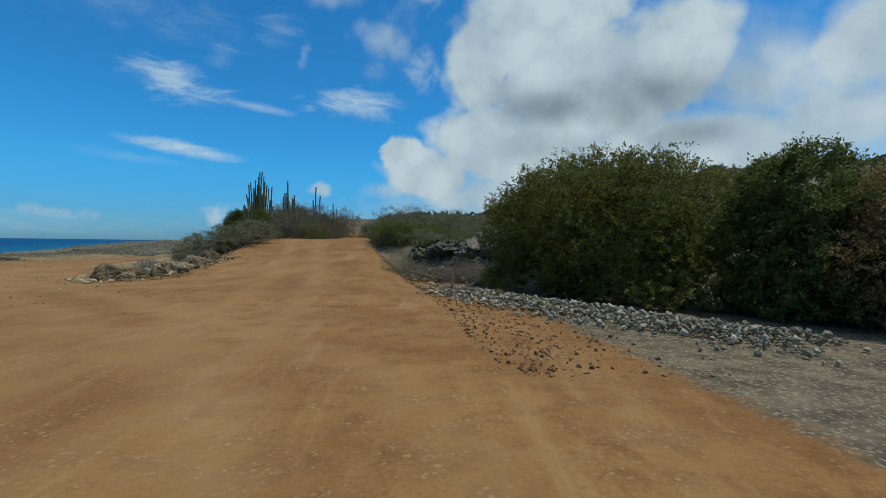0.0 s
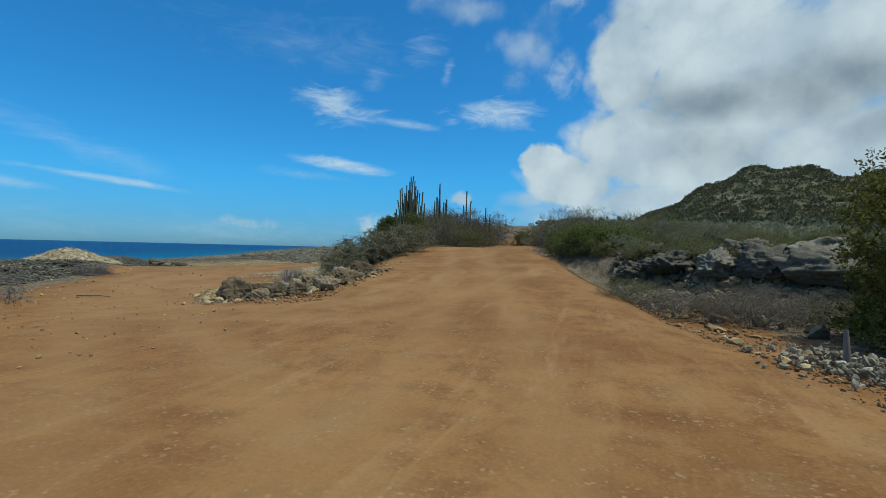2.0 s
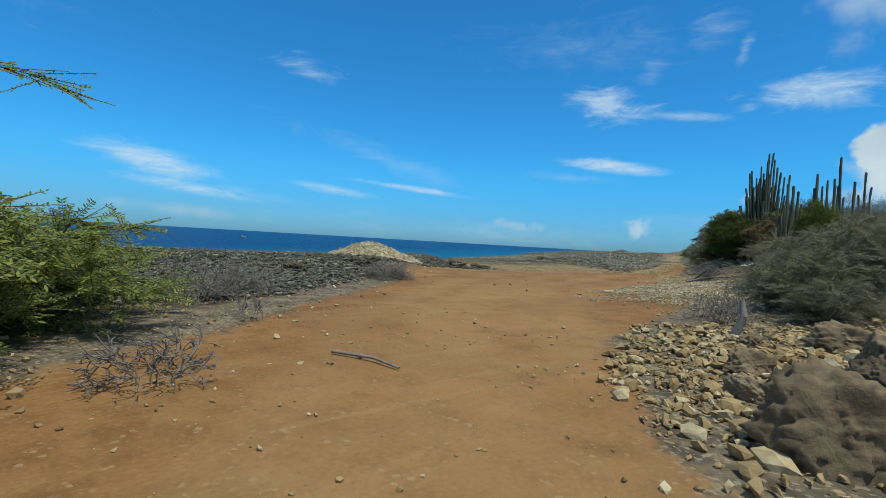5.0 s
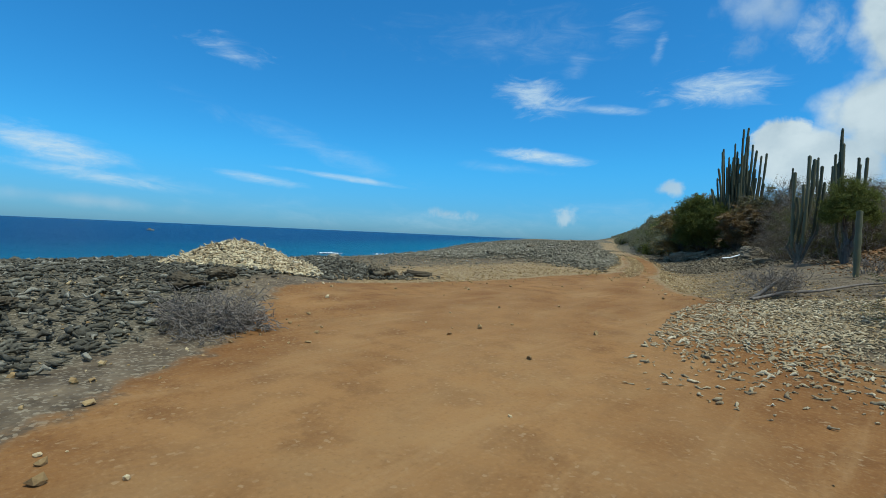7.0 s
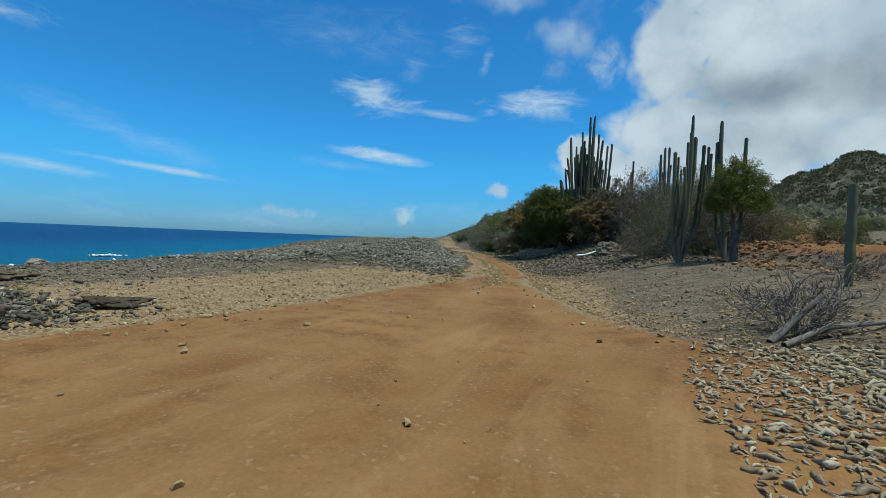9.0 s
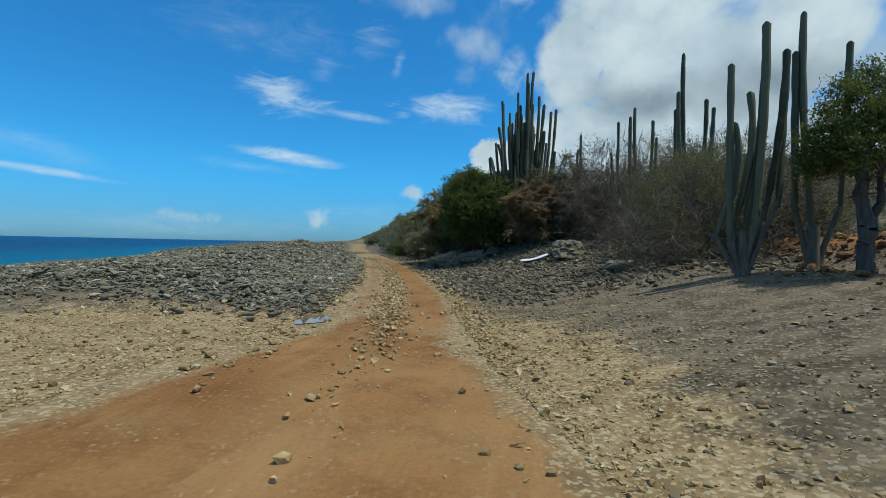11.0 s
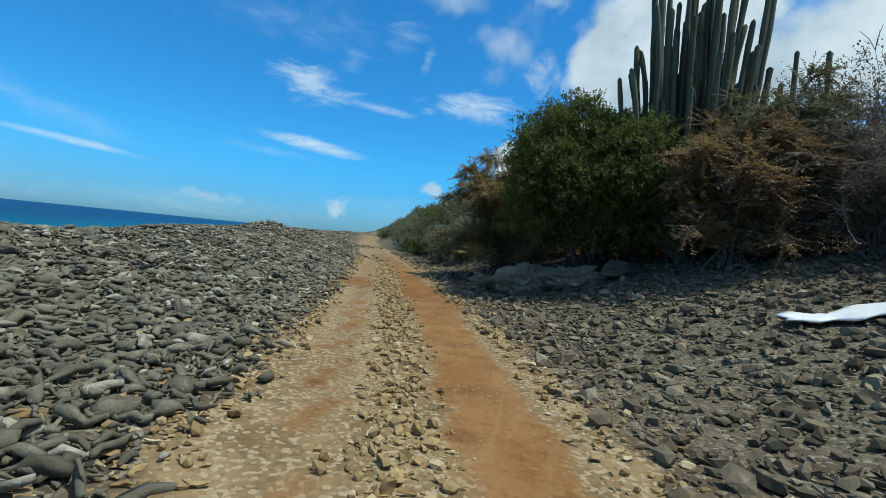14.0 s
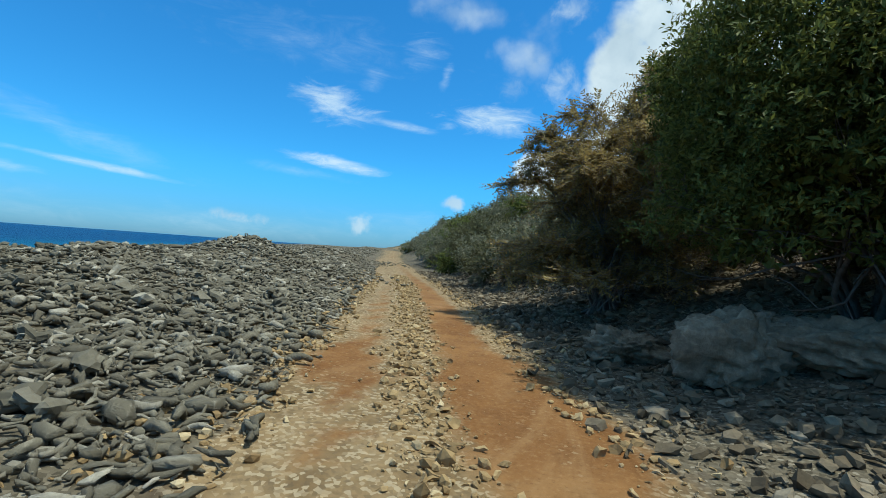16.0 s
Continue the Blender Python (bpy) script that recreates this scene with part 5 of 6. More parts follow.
cactus(-15.57, 32.9, [(0, 0, -0.1, 1.62, 0.145)], "single grey spiny cactus post on bare ground", 9)
cactus(6.2, 52.0, [(-0.5, 0, 0.2, 3.8, 0.2), (0.2, 0, 0.2, 3.2, 0.2), (-1.1, 0, 0.6, 2.6, 0.2)], "leaning column cactus on the scrubby flat", 10)

# ---- bushes and trees ----
def shape(x, y, scale, turn, tall=1.0, sink=0.04):
    return pose(x, y, at(x, y, sink), 0, 0, turn) @ Matrix.Diagonal((scale, scale, scale * tall, 1))


bush("roadside_bush", pose(4.25, 13.2, at(4.25, 13.2), 0, 0, -56), bush_meshes(101, (3.65, 2.05, 3.75), 8600, 13, 0.082, GREEN, levels=2, start_r=0.06, stems=12, sprig_len=0.16, low=0.05, inner=0.3, lumps=0.16, square=2.9), "big rounded broad-leaved bush, green with yellow tips")
bush("roadside_bush", pose(7.15, 9.4, at(7.15, 9.4), 0, 0, 20), bush_meshes(102, (1.05, 1.3, 3.2), 3600, 13, 0.080, DARKGREEN, start_r=0.06, stems=10, sprig_len=0.2, low=0.04, inner=0.3, lumps=0.2, square=2.6), "tall dark green bush beside the road")
bush("roadside_bush", pose(11.6, 10.6, at(11.6, 10.6), 0, 0, 70), bush_meshes(108, (1.9, 2.0, 3.7), 3200, 13, 0.085, DARKGREEN, start_r=0.06, stems=10, sprig_len=0.2, low=0.04, inner=0.3, lumps=0.2), "dark green bush behind the rusty one")
bush("dry_bush", pose(7.9, 8.0, at(7.9, 8.0)), bush_meshes(103, (1.1, 1.2, 2.7), 2600, 12, 0.07, RUST, start_r=0.05, stems=9, sprig_len=0.22, inner=0.4), "rusty brown drying bush beside the green one")
bush("leafy_bush", pose(-23.1, 55.4, at(-23.1, 55.4)), bush_meshes(104, (2.2, 2.2, 4.0), 12000, 13, 0.074, DARKGREEN, start_r=0.07, stems=7, sprig_len=0.14, low=0.40, inner=0.25, lumps=0.28, square=2.5), "dense dark green bush overhanging the boulders")
bush("dry_bush", pose(-20.8, 53.0, at(-20.8, 53.0)), spray_meshes(105, (1.4, 1.2, 2.7), 74, RUST, TWIG, 0.065, 18, 9), "rust-brown drying thorn bush beside the dark bush")
bush("dry_bush", pose(-25.7, 58.8, at(-25.7, 58.8)), spray_meshes(106, (2.1, 2.1, 3.9), 84, GOLDEN, TWIG, 0.075, 20, 9), "golden-brown thorn bush leaning over the track's edge")
bush("dry_bush", pose(-24.5, 59.8, at(-24.5, 59.8)), spray_meshes(109, (1.9, 1.9, 4.3), 70, GOLDEN, TWIG, 0.07, 18, 9), "golden dry thorn bush behind the leaning one")
bush("dry_bush", pose(-19.7, 53.9, at(-19.7, 53.9)), spray_meshes(107, (2.2, 1.6, 3.35), 100, DUSTY, TWIG, 0.06, 18, 9), "wide olive thorn bush at the cactus's foot")
bush("dry_bush", pose(-18.8, 52.4, at(-18.8, 52.4)), spray_meshes(115, (1.7, 1.4, 2.3), 70, RUST, TWIG, 0.045, 6), "half-bare brown thorn bush below the olive one")

thorn = [bush_meshes(110 + k, (1.9, 1.8, 2.6), 1400, 9, 0.052, (DRYLEAF, DUSTY, DRYLEAF)[k], TWIG, levels=3, start_r=0.03, stems=9, wood=0.9, sprig_len=0.26, inner=0.4, lumps=0.35, low=0.08, dense=0.15) for k in range(3)]
scrub_ = [bush_meshes(120 + k, (1.5, 1.5, 1.5), 900, 8, 0.085, (DUSTY, DUSTY, DARKGREEN)[k], levels=2, start_r=0.03, stems=9, sprig_len=0.3, inner=0.45, lumps=0.4, low=0.03) for k in range(3)]
far_bush = [bush_meshes(125 + k, (1.6, 1.6, 1.9), 460, 5, 0.15, (OLIVE, GREYLEAF, GREYLEAF, DARKGREEN)[k], TWIG, levels=1, start_r=0.03, stems=9, sprig_len=0.3, inner=0.4, lumps=0.4, low=0.03) for k in range(4)]
plant_rng = np.random.default_rng(130)


def plant(kinds, label, name, spots, group):
    for x, y, scale, tall in spots:
        k = int(plant_rng.integers(0, len(kinds)))
        bush(name, shape(x, y, scale, plant_rng.uniform(0, 360), tall), kinds[k], label, "bush", group)


plant(thorn, "grey leafless-looking thorn bush in the coastal scrub", "thorn_bush", [
    (-18.0, 44.6, 0.7, 0.9), (-17.0, 45.6, 0.95, 1.2), (-15.6, 47.6, 1.0, 1.3), (-15.9, 46.3, 1.1, 1.2), (-15.0, 45.0, 0.9, 1.0), (-17.7, 51.3, 0.95, 1.3),
    (-16.3, 49.8, 1.1, 1.3), (-15.2, 48.2, 1.1, 1.2), (-17.9, 53.2, 1.2, 1.25), (-15.5, 52.6, 1.2, 1.2), (-19.0, 57.5, 1.2, 1.2), (-22.5, 58.5, 1.1, 1.15),
    (-16.2, 57.0, 1.2, 1.1), (-13.8, 51.0, 1.0, 0.9), (-24.2, 61.5, 1.1, 1.0), (-21.0, 61.5, 1.2, 1.1), (-14.0, 61.0, 1.2, 1.0)], "thorn bushes of the coastal scrub")
# grey-green scrub along the landward side of the track
rows_ = []
for k in range(95):
    yy = 60.5 + 85 * plant_rng.random() ** 1.25
    off = 4.2 + (2.5 + 0.10 * yy) * plant_rng.random()
    rows_.append((float(track_x(yy)) + off, yy, plant_rng.uniform(0.8, 1.3) * (1 + 0.004 * (yy - 60)), plant_rng.uniform(0.75, 1.1)))
plant(far_bush[1:3] + far_bush, "grey-green coastal scrub bush above the track", "scrub_bush", rows_, "scrub bushes above the track")
# round the bend of the red road and on the flat above the rocky step
plant(scrub_[:2] + scrub_[:2] + thorn[:1], "low dusty thorn bush beside the red road", "scrub_bush", [
        (-14.0, 47.0, 1.1, 1.1), (-13.8, 49.5, 1.2, 1.1), (-13.6, 52.8, 1.3, 1.1), (-13.8, 57.0, 1.3, 1.1), (-13.0, 60.5, 1.3, 1.1), (-15.0, 55.0, 1.3, 1.1), (-9.4, 62.0, 1.2, 1.0), (-6.0, 61.0, 1.1, 1.0)], "bushes beside the red road")
acacia = [spray_meshes(140 + k, (2.0, 1.9, 1.75), 54, DUSTY, TWIG, 0.055, 16, 7) for k in range(2)]
plant(acacia, "low spreading feathery thorn bush beside the red road", "thorn_bush", [
    (-12.9, 24.9, 0.8, 0.95), (-12.2, 26.7, 0.9, 0.95), (-13.6, 27.4, 0.85, 0.9), (-11.9, 28.9, 0.8, 0.95), (-13.4, 30.2, 0.85, 1.0), (-12.9, 32.6, 0.8, 1.0), (-12.3, 23.3, 0.5, 0.9)], "feathery bushes beside the red road")
plant(scrub_[:2], "low olive shrub growing among the rocks", "shrub", [
    (-0.6, 25.4, 0.55, 0.7), (0.8, 24.6, 0.6, 0.6), (2.2, 23.8, 0.6, 0.65), (3.6, 23.0, 0.65, 0.6), (5.2, 21.6, 0.7, 0.7), (6.6, 21.0, 0.7, 0.7), (1.2, 26.4, 0.7, 0.8), (3.2, 25.6, 0.8, 0.8), (5.4, 24.4, 0.8, 0.8), (-2.0, 26.8, 0.6, 0.7),
    (3.0, 19.0, 0.5, 0.6), (4.4, 18.0, 0.55, 0.6), (1.4, 20.6, 0.4, 0.5)], "shrubs among the rocks")
plant([scrub_[2]], "small bright green bush beside the rocks", "green_bush", [(-2.7, 27.5, 0.8, 1.15), (-3.6, 29.6, 0.8, 0.95), (-1.7, 28.9, 0.9, 1.0)], "green bushes beside the rocks")
plant(thorn, "dry grey shrub at the foot of the rocky step", "dry_shrub", [(-1.6, 18.9, 0.52, 0.5), (-0.6, 17.6, 0.55, 0.5), (0.6, 16.9, 0.5, 0.55), (0.9, 18.6, 0.6, 0.55), (2.2, 17.6, 0.5, 0.6)], "dry shrubs below the rocky step")
rows_ = []
for k in range(60):
    yy = 26 + 55 * plant_rng.random() ** 1.3
    xx = -3.5 + 30 * plant_rng.random() - 0.02 * yy
    if yy > 22.6 - 0.74 * xx + 2.5 and abs(xx - float(np.interp(yy, ROAD_Y, ROAD_X))) > 4.6:
        rows_.append((xx, yy, plant_rng.uniform(0.5, 0.95), plant_rng.uniform(0.6, 1.0)))
plant(far_bush + scrub_ + [thorn[2]], "olive scrub bush on the stony flat", "scrub_bush", rows_, "scrub bushes on the stony flat")


plant([acacia[0], thorn[0], acacia[1], thorn[1], scrub_[1]], "rounded grey-green thorn bush on the stony flat", "thorn_bush", [(x, y, 0.78 * s, t) for x, y, s, t in [
    (-2.2, 31.5, 1.0, 1.0), (-0.4, 30.4, 0.9, 0.9), (-3.4, 33.5, 1.1, 1.1), (-1.4, 34.5, 1.2, 1.0), (0.8, 33.0, 1.1, 1.0), (2.6, 31.5, 1.0, 0.9), (2.4, 36.0, 1.3, 1.0), (4.6, 34.0, 1.2, 0.9),
    (-4.2, 37.5, 1.2, 1.1), (-5.0, 41.0, 1.3, 1.1), (-2.6, 41.5, 1.4, 1.1), (0.6, 42.0, 1.4, 1.0), (4.0, 39.0, 1.3, 1.0), (6.6, 37.0, 1.3, 0.9), (8.6, 33.0, 1.1, 0.9), (7.4, 42.0, 1.5, 1.0), (-5.4, 45.5, 1.4, 1.1), (-3.0, 47.0, 1.5, 1.1)]], "thorn bushes on the stony flat")


def tree(m, seed, reach, clear, leaf_mat, label, sprigs=1500, leaf=0.06, per=12, trunk=0.14, droop=0.0, flat=1.0, sprig_len=0.4, width=0.42, forks=6):
    """A tree: a forked, tapering trunk and a crown of sprigs lifted to a clear height."""
    rng = np.random.default_rng(seed)
    ob = thing("tree", m, label, "tree")
    segs = []
    for k in range(forks):
        a = 6.28 * k / forks + rng.uniform(-0.4, 0.4)
        p, r = Vector((0.05 * math.cos(a), 0.05 * math.sin(a), -0.2)), trunk
        goal = Vector((math.cos(a) * reach[0] * 0.55, math.sin(a) * reach[1] * 0.55, clear + reach[2] * rng.uniform(0.4, 0.7)))
        for i in range(9):
            t = (i + 1) / 9
            q = Vector((goal.x * t ** 1.7, goal.y * t ** 1.7, goal.z * t ** 0.8)) + Vector(rng.normal(0, 0.05, 3))
            segs.append((tuple(p), tuple(q), r, r * 0.84))
            if i > 2:
                for _ in range(3):
                    d = (q - p).normalized() + Vector(rng.normal(0, 0.7, 3))
                    e = q + d * reach[0] * 0.16
                    segs.append((tuple(q), tuple(e), r * 0.4, r * 0.12))
            p, r = q, r * 0.84
    part("trunk", segs_mesh("trunk", segs, BARK, 6), ob)
    p, d = crown_points(rng, sprigs, (reach[0], reach[1], reach[2]), -1.0, 0.4, 0.35, seed * 0.71, 2.2, False)
    p = p + np.array([0, 0, clear])
    if droop:
        d = d + np.array([0, 0, -droop])
        d /= np.linalg.norm(d, axis=1, keepdims=True)
    v, f = leaves_on(rng, p, d, rng.uniform(0.6, 1.4, len(p)) * sprig_len, per, leaf, width, outward=True)
    part("crown", mesh_of("crown", v, f, leaf_mat), ob)
    return ob


tree(pose(-15.7, 40.6, at(-15.7, 40.6)), 201, (0.75, 0.8, 2.1), 0.95, DARKGREEN, "small ragged green tree with a leaning trunk", 2600, 0.06, 12, 0.12, forks=3, sprig_len=0.2)
for x, y, k in ((-1.2, 38.0, 0), (1.6, 39.0, 1), (4.6, 43.0, 2), (-4.6, 46.0, 3)):
    tree(pose(x, y, at(x, y)), 210 + k, (1.7, 1.6, 0.7), 0.95, OLIVE, "flat-topped thorn tree on the stony flat", 520, 0.08, 11, 0.07, forks=5)


def feathery_tree(x, y, seed, reach, label, branches=60, per=26, airy=0):
    """A thorn tree with long arching branches, hung with flat sprays of small leaflets."""
    ob = thing("thorn_tree", pose(x, y, at(x, y)), label, "tree")
    meshes = spray_meshes(seed, reach, branches, FEATHER, BARK, 0.058, per, 8, ("trunk", "crown"), airy=airy)
    part("trunk", meshes[0], ob)
    part("crown", meshes[1], ob)
    return ob


feathery_tree(-15.9, 9.4, 301, (2.7, 2.7, 1.9), "wide feathery green thorn tree with arching branches", 120, 26, 7)
feathery_tree(-18.0, 11.4, 302, (2.7, 2.3, 1.35), "low feathery green thorn bush beside the thorn tree", 80, 22)
feathery_tree(-14.7, 7.6, 303, (2.2, 2.2, 1.8), "dense feathery green thorn tree in the roadside thicket", 150, 26)

# ---- dead shrubs, log, sheet, puddle, boat ----
def dead_shrub(x, y, seed, reach, label, stems=16, levels=3, start_r=0.014, droop=0.25):
    me, tips = twig_mesh(seed, tuple(0.72 * r for r in reach), levels, start_r, stems, 2, droop)
    ob = thing("dead_shrub", pose(x, y, at(x, y)), label, "shrub", "dead shrubs")
    part("wood", me, ob)
    return ob


dead_shrub(-22.3, 20.3, 401, (1.2, 0.9, 0.5), "domed dead brown shrub at the rubble's edge", 70, 3, 0.016, 0.5)
dead_shrub(-17.0, 30.3, 402, (0.85, 0.85, 0.85), "leafless grey shrub with fine upright twigs", 22, 3, 0.016, 0.0)
dead_shrub(-15.3, 33.6, 403, (0.5, 0.5, 0.6), "small leafless grey shrub beside the cactus post", 14, 3, 0.012, 0.0)
dead_shrub(-20.2, 15.2, 404, (1.3, 1.1, 0.85), "tangled dead grey shrub below the thorn trees", 24, 3, 0.014, 0.3)
dead_shrub(-19.0, 14.2, 405, (1.1, 1.0, 0.9), "tangled dead grey shrub below the thorn trees", 22, 3, 0.014, 0.3)
dead_shrub(-17.0, 14.4, 406, (0.3, 0.3, 0.42), "tiny leafless seedling on red earth", 5, 2, 0.008, 0.0)
dead_shrub(-14.9, 12.9, 407, (0.6, 0.5, 0.5), "small dead shrub at the yard's edge", 10, 3, 0.01, 0.1)
dead_shrub(-13.7, 21.7, 408, (0.7, 0.6, 0.7), "leafless grey shrub behind the boulder heap", 16, 3, 0.01, 0.0)
dead_shrub(2.6, 12.4, 409, (0.9, 0.6, 0.9), "bare pale twigs at the foot of the bush", 7, 3, 0.014, 0.1)


def log(points, r, label):
    segs = [(a, b, r * (1 - 0.6 * i / len(points)), r * (1 - 0.6 * (i + 1) / len(points))) for i, (a, b) in enumerate(zip(points, points[1:]))]
    return thing("fallen_branch", Matrix(), label, "branch", data=segs_mesh("fallen_branch", segs, TWIG, 7))


log([(-17.3, 29.6, at(-17.3, 29.6) + 0.05), (-16.8, 30.0, at(-16.8, 30) + 0.12), (-16.2, 30.25, at(-16.2, 30.25) + 0.08), (-15.5, 30.9, at(-15.5, 30.9) + 0.07), (-14.8, 31.2, at(-14.8, 31.2) + 0.05), (-14.2, 31.9, at(-14.2, 31.9) + 0.05)], 0.035, "bleached fallen branch on the ground beside a shrub")
log([(-17.35, 29.9, at(-17.35, 29.9)), (-17.0, 30.1, at(-17.0, 30.1) + 0.28), (-16.8, 30.15, at(-16.8, 30.15) + 0.45)], 0.05, "broken stump leaning beside the shrub")
log([(-14.95, 14.45, at(-14.95, 14.45) + 0.03), (-14.5, 14.65, at(-14.5, 14.65) + 0.04), (-14.15, 14.7, at(-14.15, 14.7) + 0.03)], 0.018, "dry stick lying on the red earth")
log([(0.25, 12.6, at(0.25, 12.6) - 0.1), (0.26, 12.6, at(0.25, 12.6) + 0.25), (0.25, 12.61, at(0.25, 12.6) + 0.54)], 0.045, "short weathered stake standing at the roadside")
log([(-13.1, 20.4, at(-13.1, 20.4)), (-13.0, 20.45, at(-13, 20.45) + 0.3), (-13.05, 20.5, at(-13.05, 20.5) + 0.55)], 0.07, "weathered stump beside the boulder heap")

ax, ay = np.meshgrid(np.linspace(-0.66, 0.66, 17), np.linspace(-0.27, 0.27, 9))
az_ = 0.03 * np.sin(ax * 5 + ay * 3) + 0.03 * np.cos(ay * 7) + 0.09 * (ax > 0.3) * (ax - 0.3)
idx = np.arange(ax.size).reshape(ax.shape)
sheet_mesh = mesh_of("white_sheet", np.stack([ax + 0.07 * np.sin(ay * 23) + 0.05 * np.sin(ay * 9), ay * (0.85 + 0.22 * np.sin(ax * 7) + 0.14 * np.sin(ax * 17 + 1)) + 0.07 * np.sin(ax * 5), az_], -1).reshape(-1, 3), np.stack([idx[:-1, :-1], idx[:-1, 1:], idx[1:, 1:], idx[1:, :-1]], -1).reshape(-1, 4), SHEETING, smooth=True)
sheet = thing("white_sheet", pose(-20.59, 49.62, at(-20.59, 49.62) + 0.10, 8, -13, -18), "crumpled white plastic sheet lying on dark stones", "sheet", data=sheet_mesh)
solid = sheet.modifiers.new("thickness", "SOLIDIFY")
solid.thickness = 0.02

ang = np.linspace(0, 2 * np.pi, 40, endpoint=False)
rim = np.stack([(0.55 + 0.1 * np.sin(ang * 3)) * np.cos(ang), (0.34 + 0.08 * np.sin(ang * 2 + 1)) * np.sin(ang), np.zeros(40)], -1)
puddle_v = np.concatenate([rim, [[0, 0, 0]]])
puddle_f = [(i, (i + 1) % 40, 40) for i in range(40)]
thing("puddle", pose(-24.4, 39.4, at(-24.4, 39.4) + 0.010, 0, 0, 100) @ Matrix.Diagonal((0.9, 0.9, 1, 1)), "shallow puddle reflecting the sky on the track", "puddle", kind="structure", data=mesh_of("puddle", puddle_v, puddle_f, WATER))


def boat(x, y, turn):
    """A small open motor boat far out."""
    ob = thing("boat", pose(x, y, SEA_Z - 0.1, 0, 0, turn) @ Matrix.Scale(0.55, 4), "small tan fishing boat far out on the sea", "boat")
    rings = []
    for t in np.linspace(0, 1, 9):
        w = 0.95 * math.sin(math.pi * min(0.5 + 0.0 * t, 0.5)) * (1 - max(0, t - 0.45) ** 2 * 3.1)
        top = 0.75 + 0.45 * t * t
        rings.append([(t * 5.4 - 2.7, -w, top), (t * 5.4 - 2.7, -w * 0.7, 0.1), (t * 5.4 - 2.7, 0, -0.15 + 0.4 * t ** 3), (t * 5.4 - 2.7, w * 0.7, 0.1), (t * 5.4 - 2.7, w, top), (t * 5.4 - 2.7, w * 0.86, top - 0.05), (t * 5.4 - 2.7, 0, 0.35), (t * 5.4 - 2.7, -w * 0.86, top - 0.05)])
    v = np.array(rings).reshape(-1, 3)
    f = [(i * 8 + j, i * 8 + (j + 1) % 8, (i + 1) * 8 + (j + 1) % 8, (i + 1) * 8 + j) for i in range(8) for j in range(8)] + [(0, 1, 2, 3), (0, 3, 4, 6)]
    part("hull", mesh_of("hull", v, f, HULL), ob)
    bm = bmesh.new()
    bmesh.ops.create_cube(bm, size=1.0, matrix=Matrix.Translation((-0.2, 0, 1.25)) @ Matrix.Diagonal((1.7, 1.3, 1.1, 1)))
    bmesh.ops.bevel(bm, geom=bm.edges[:], offset=0.12, segments=2, affect="EDGES")
    me = bpy.data.meshes.new("cabin")
    bm.to_mesh(me)
    bm.free()
    me.materials.append(CABIN)
    part("cabin", me, ob, "orange cabin")
    return ob


boat(-235, 88, 70)

# breaking wave at the point
foam_rng = np.random.default_rng(500)
for x, y, w, d in ((-61, 52, 5.0, 1.0), (-60, 47, 3.5, 0.6), (-64, 58, 4.0, 0.7), (-58.5, 44.0, 3.0, 0.5), (-70, 68, 4.0, 0.8), (-74, 60, 3.0, 0.5)):
    n = 45
    px, py = foam_rng.normal(0, w * 0.32, n), foam_rng.normal(0, d * 0.4, n)
    v, f = spread(CHUNKS, np.stack([px, py, 0.12 * np.exp(-(py / d) ** 2) * foam_rng.random(n)], -1), sizes(foam_rng, n, 0.12, 0.55), foam_rng, 0.1)
    thing("breaking_wave", pose(x, y, SEA_Z + 0.05, 0, 0, 60), "white foam of a small breaking wave", "wave", kind="stuff", data=mesh_of("breaking_wave", v, f, FOAM, smooth=True))

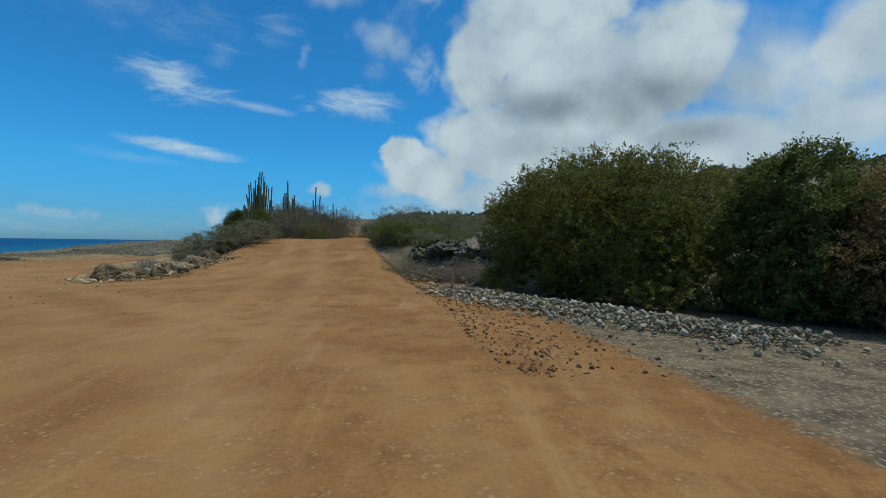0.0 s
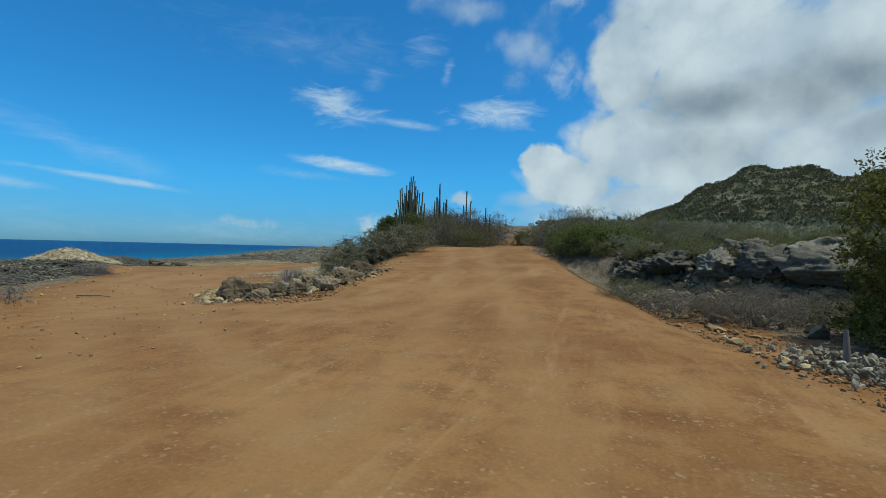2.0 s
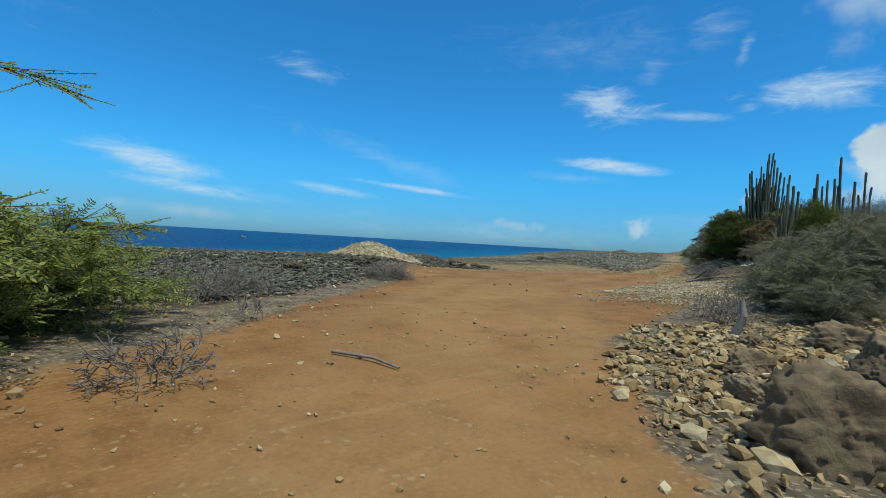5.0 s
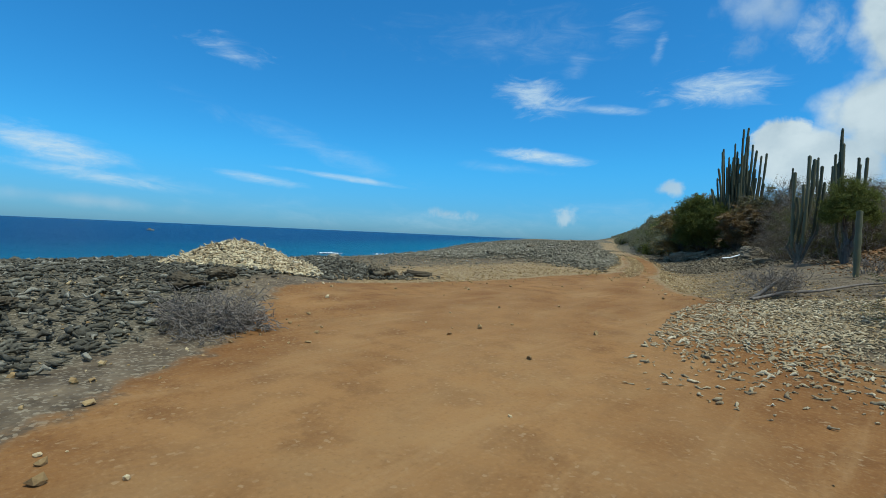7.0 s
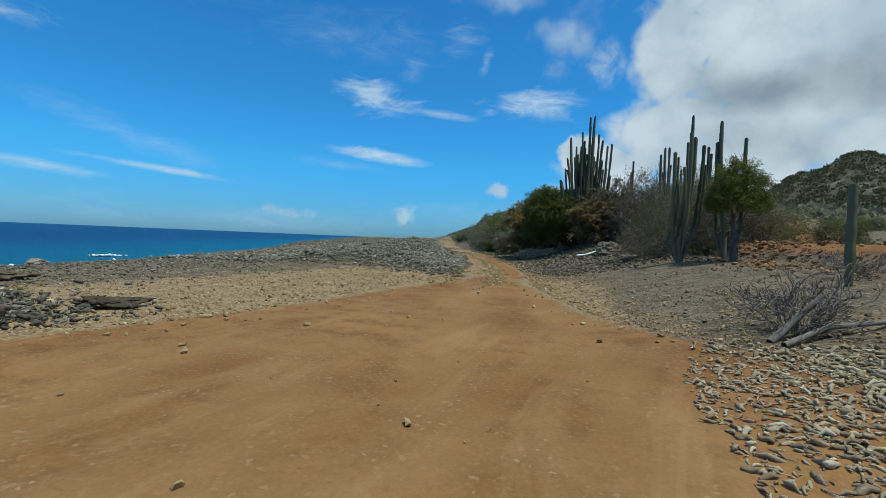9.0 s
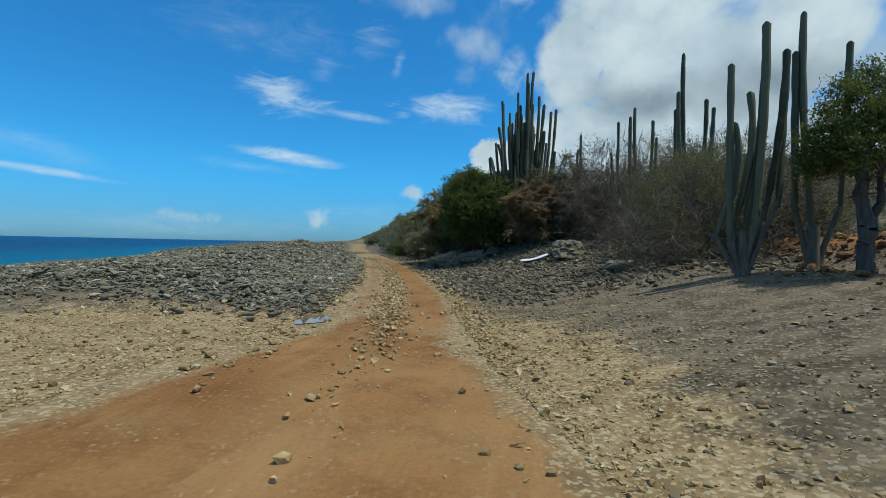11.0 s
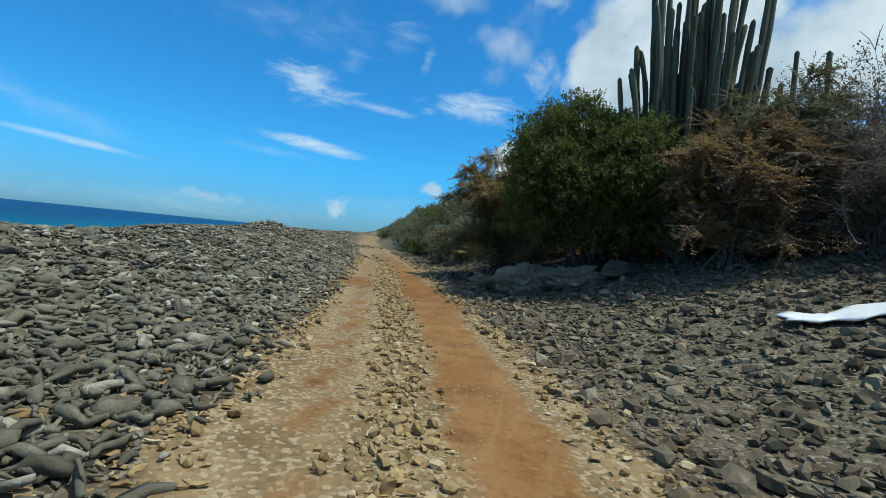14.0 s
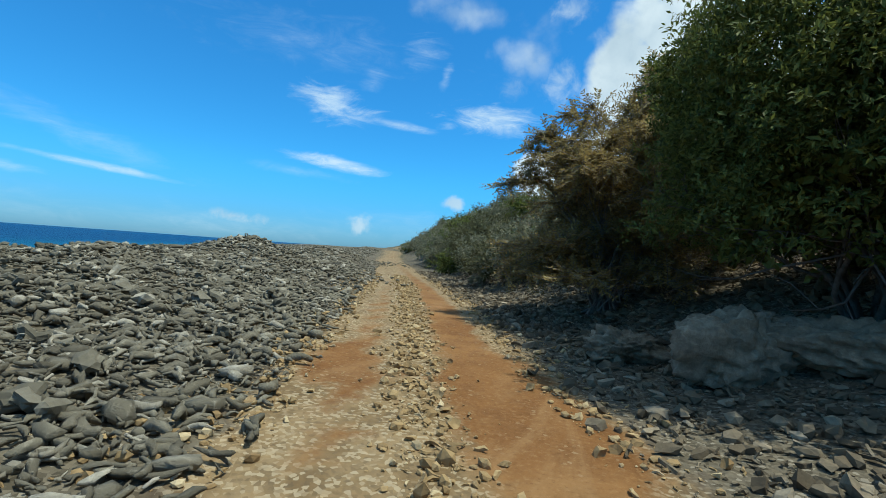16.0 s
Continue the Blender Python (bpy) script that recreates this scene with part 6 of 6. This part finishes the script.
# ---- far scrub ----
def far_scrub(name, label, x, y, size, mat, seed):
    """Distant bushes as one mesh: each a ragged tuft of leaf blades."""
    rng = np.random.default_rng(seed)
    per = 24
    n = len(x)
    d = rng.normal(0, 1, (n, per, 3))
    d[..., 2] = np.abs(d[..., 2]) * 0.9
    d /= np.linalg.norm(d, axis=2, keepdims=True)
    base = on_land(x, y, 0.0)[:, None] + d * size[:, None, None] * np.array([0.5, 0.5, 0.42]) * rng.uniform(0.5, 1.0, (n, per, 1))
    v, f = leaves_on(rng, base.reshape(-1, 3), d.reshape(-1, 3), np.repeat(size * 0.1, per), 1, 1.0, 0.8, 0.7)
    s = np.repeat(np.repeat(size * 0.30, per), 4)[:, None]
    anchor = np.repeat(base.reshape(-1, 3), 4, axis=0)
    v = anchor + (v - anchor) * s
    return thing(name, Matrix(), label, "bushes", kind="stuff", data=mesh_of(name, v, f, mat))


rng = np.random.default_rng(600)
n = 8000
a, r = np.radians(rng.uniform(-50, -2.5, n)), 75 + 400 * rng.random(n) ** 0.9
x, y = -10 - np.sin(a) * r, 15 + np.cos(a) * r
far_scrub("hillside_scrub", "olive thorn scrub covering the hill, coloured dark for cloud shadow", x, y, rng.uniform(1.4, 3.6, n), HILLSCRUB, 601)
n = 1500
a, r = np.radians(rng.uniform(-48, 0, n)), 60 + 60 * rng.random(n)
x, y = -10 - np.sin(a) * r, 15 + np.cos(a) * r
far_scrub("hillside_scrub", "grey-green scrub on the flat below the hill", x, y, rng.uniform(1.2, 2.6, n), GREYLEAF, 602)
n = 1800
y = 95 + 330 * rng.random(n)
x = track_x(y) + 4 + 75 * rng.random(n)
far_scrub("coastal_scrub", "grey-green scrub along the coast far ahead", x, y, rng.uniform(1.0, 2.2, n), GREYLEAF, 603)
n = 900
x, y = rng.uniform(-4, 22, n), rng.uniform(24, 62, n)
keep = (y > 22.6 - 0.74 * x + 1.5) & (np.abs(x - np.interp(y, ROAD_Y, ROAD_X)) > 4.4)
far_scrub("dry_grass", "straw-coloured dry grass and herbs on the stony flat", x[keep], y[keep], rng.uniform(0.35, 0.8, int(keep.sum())), STRAW, 604)
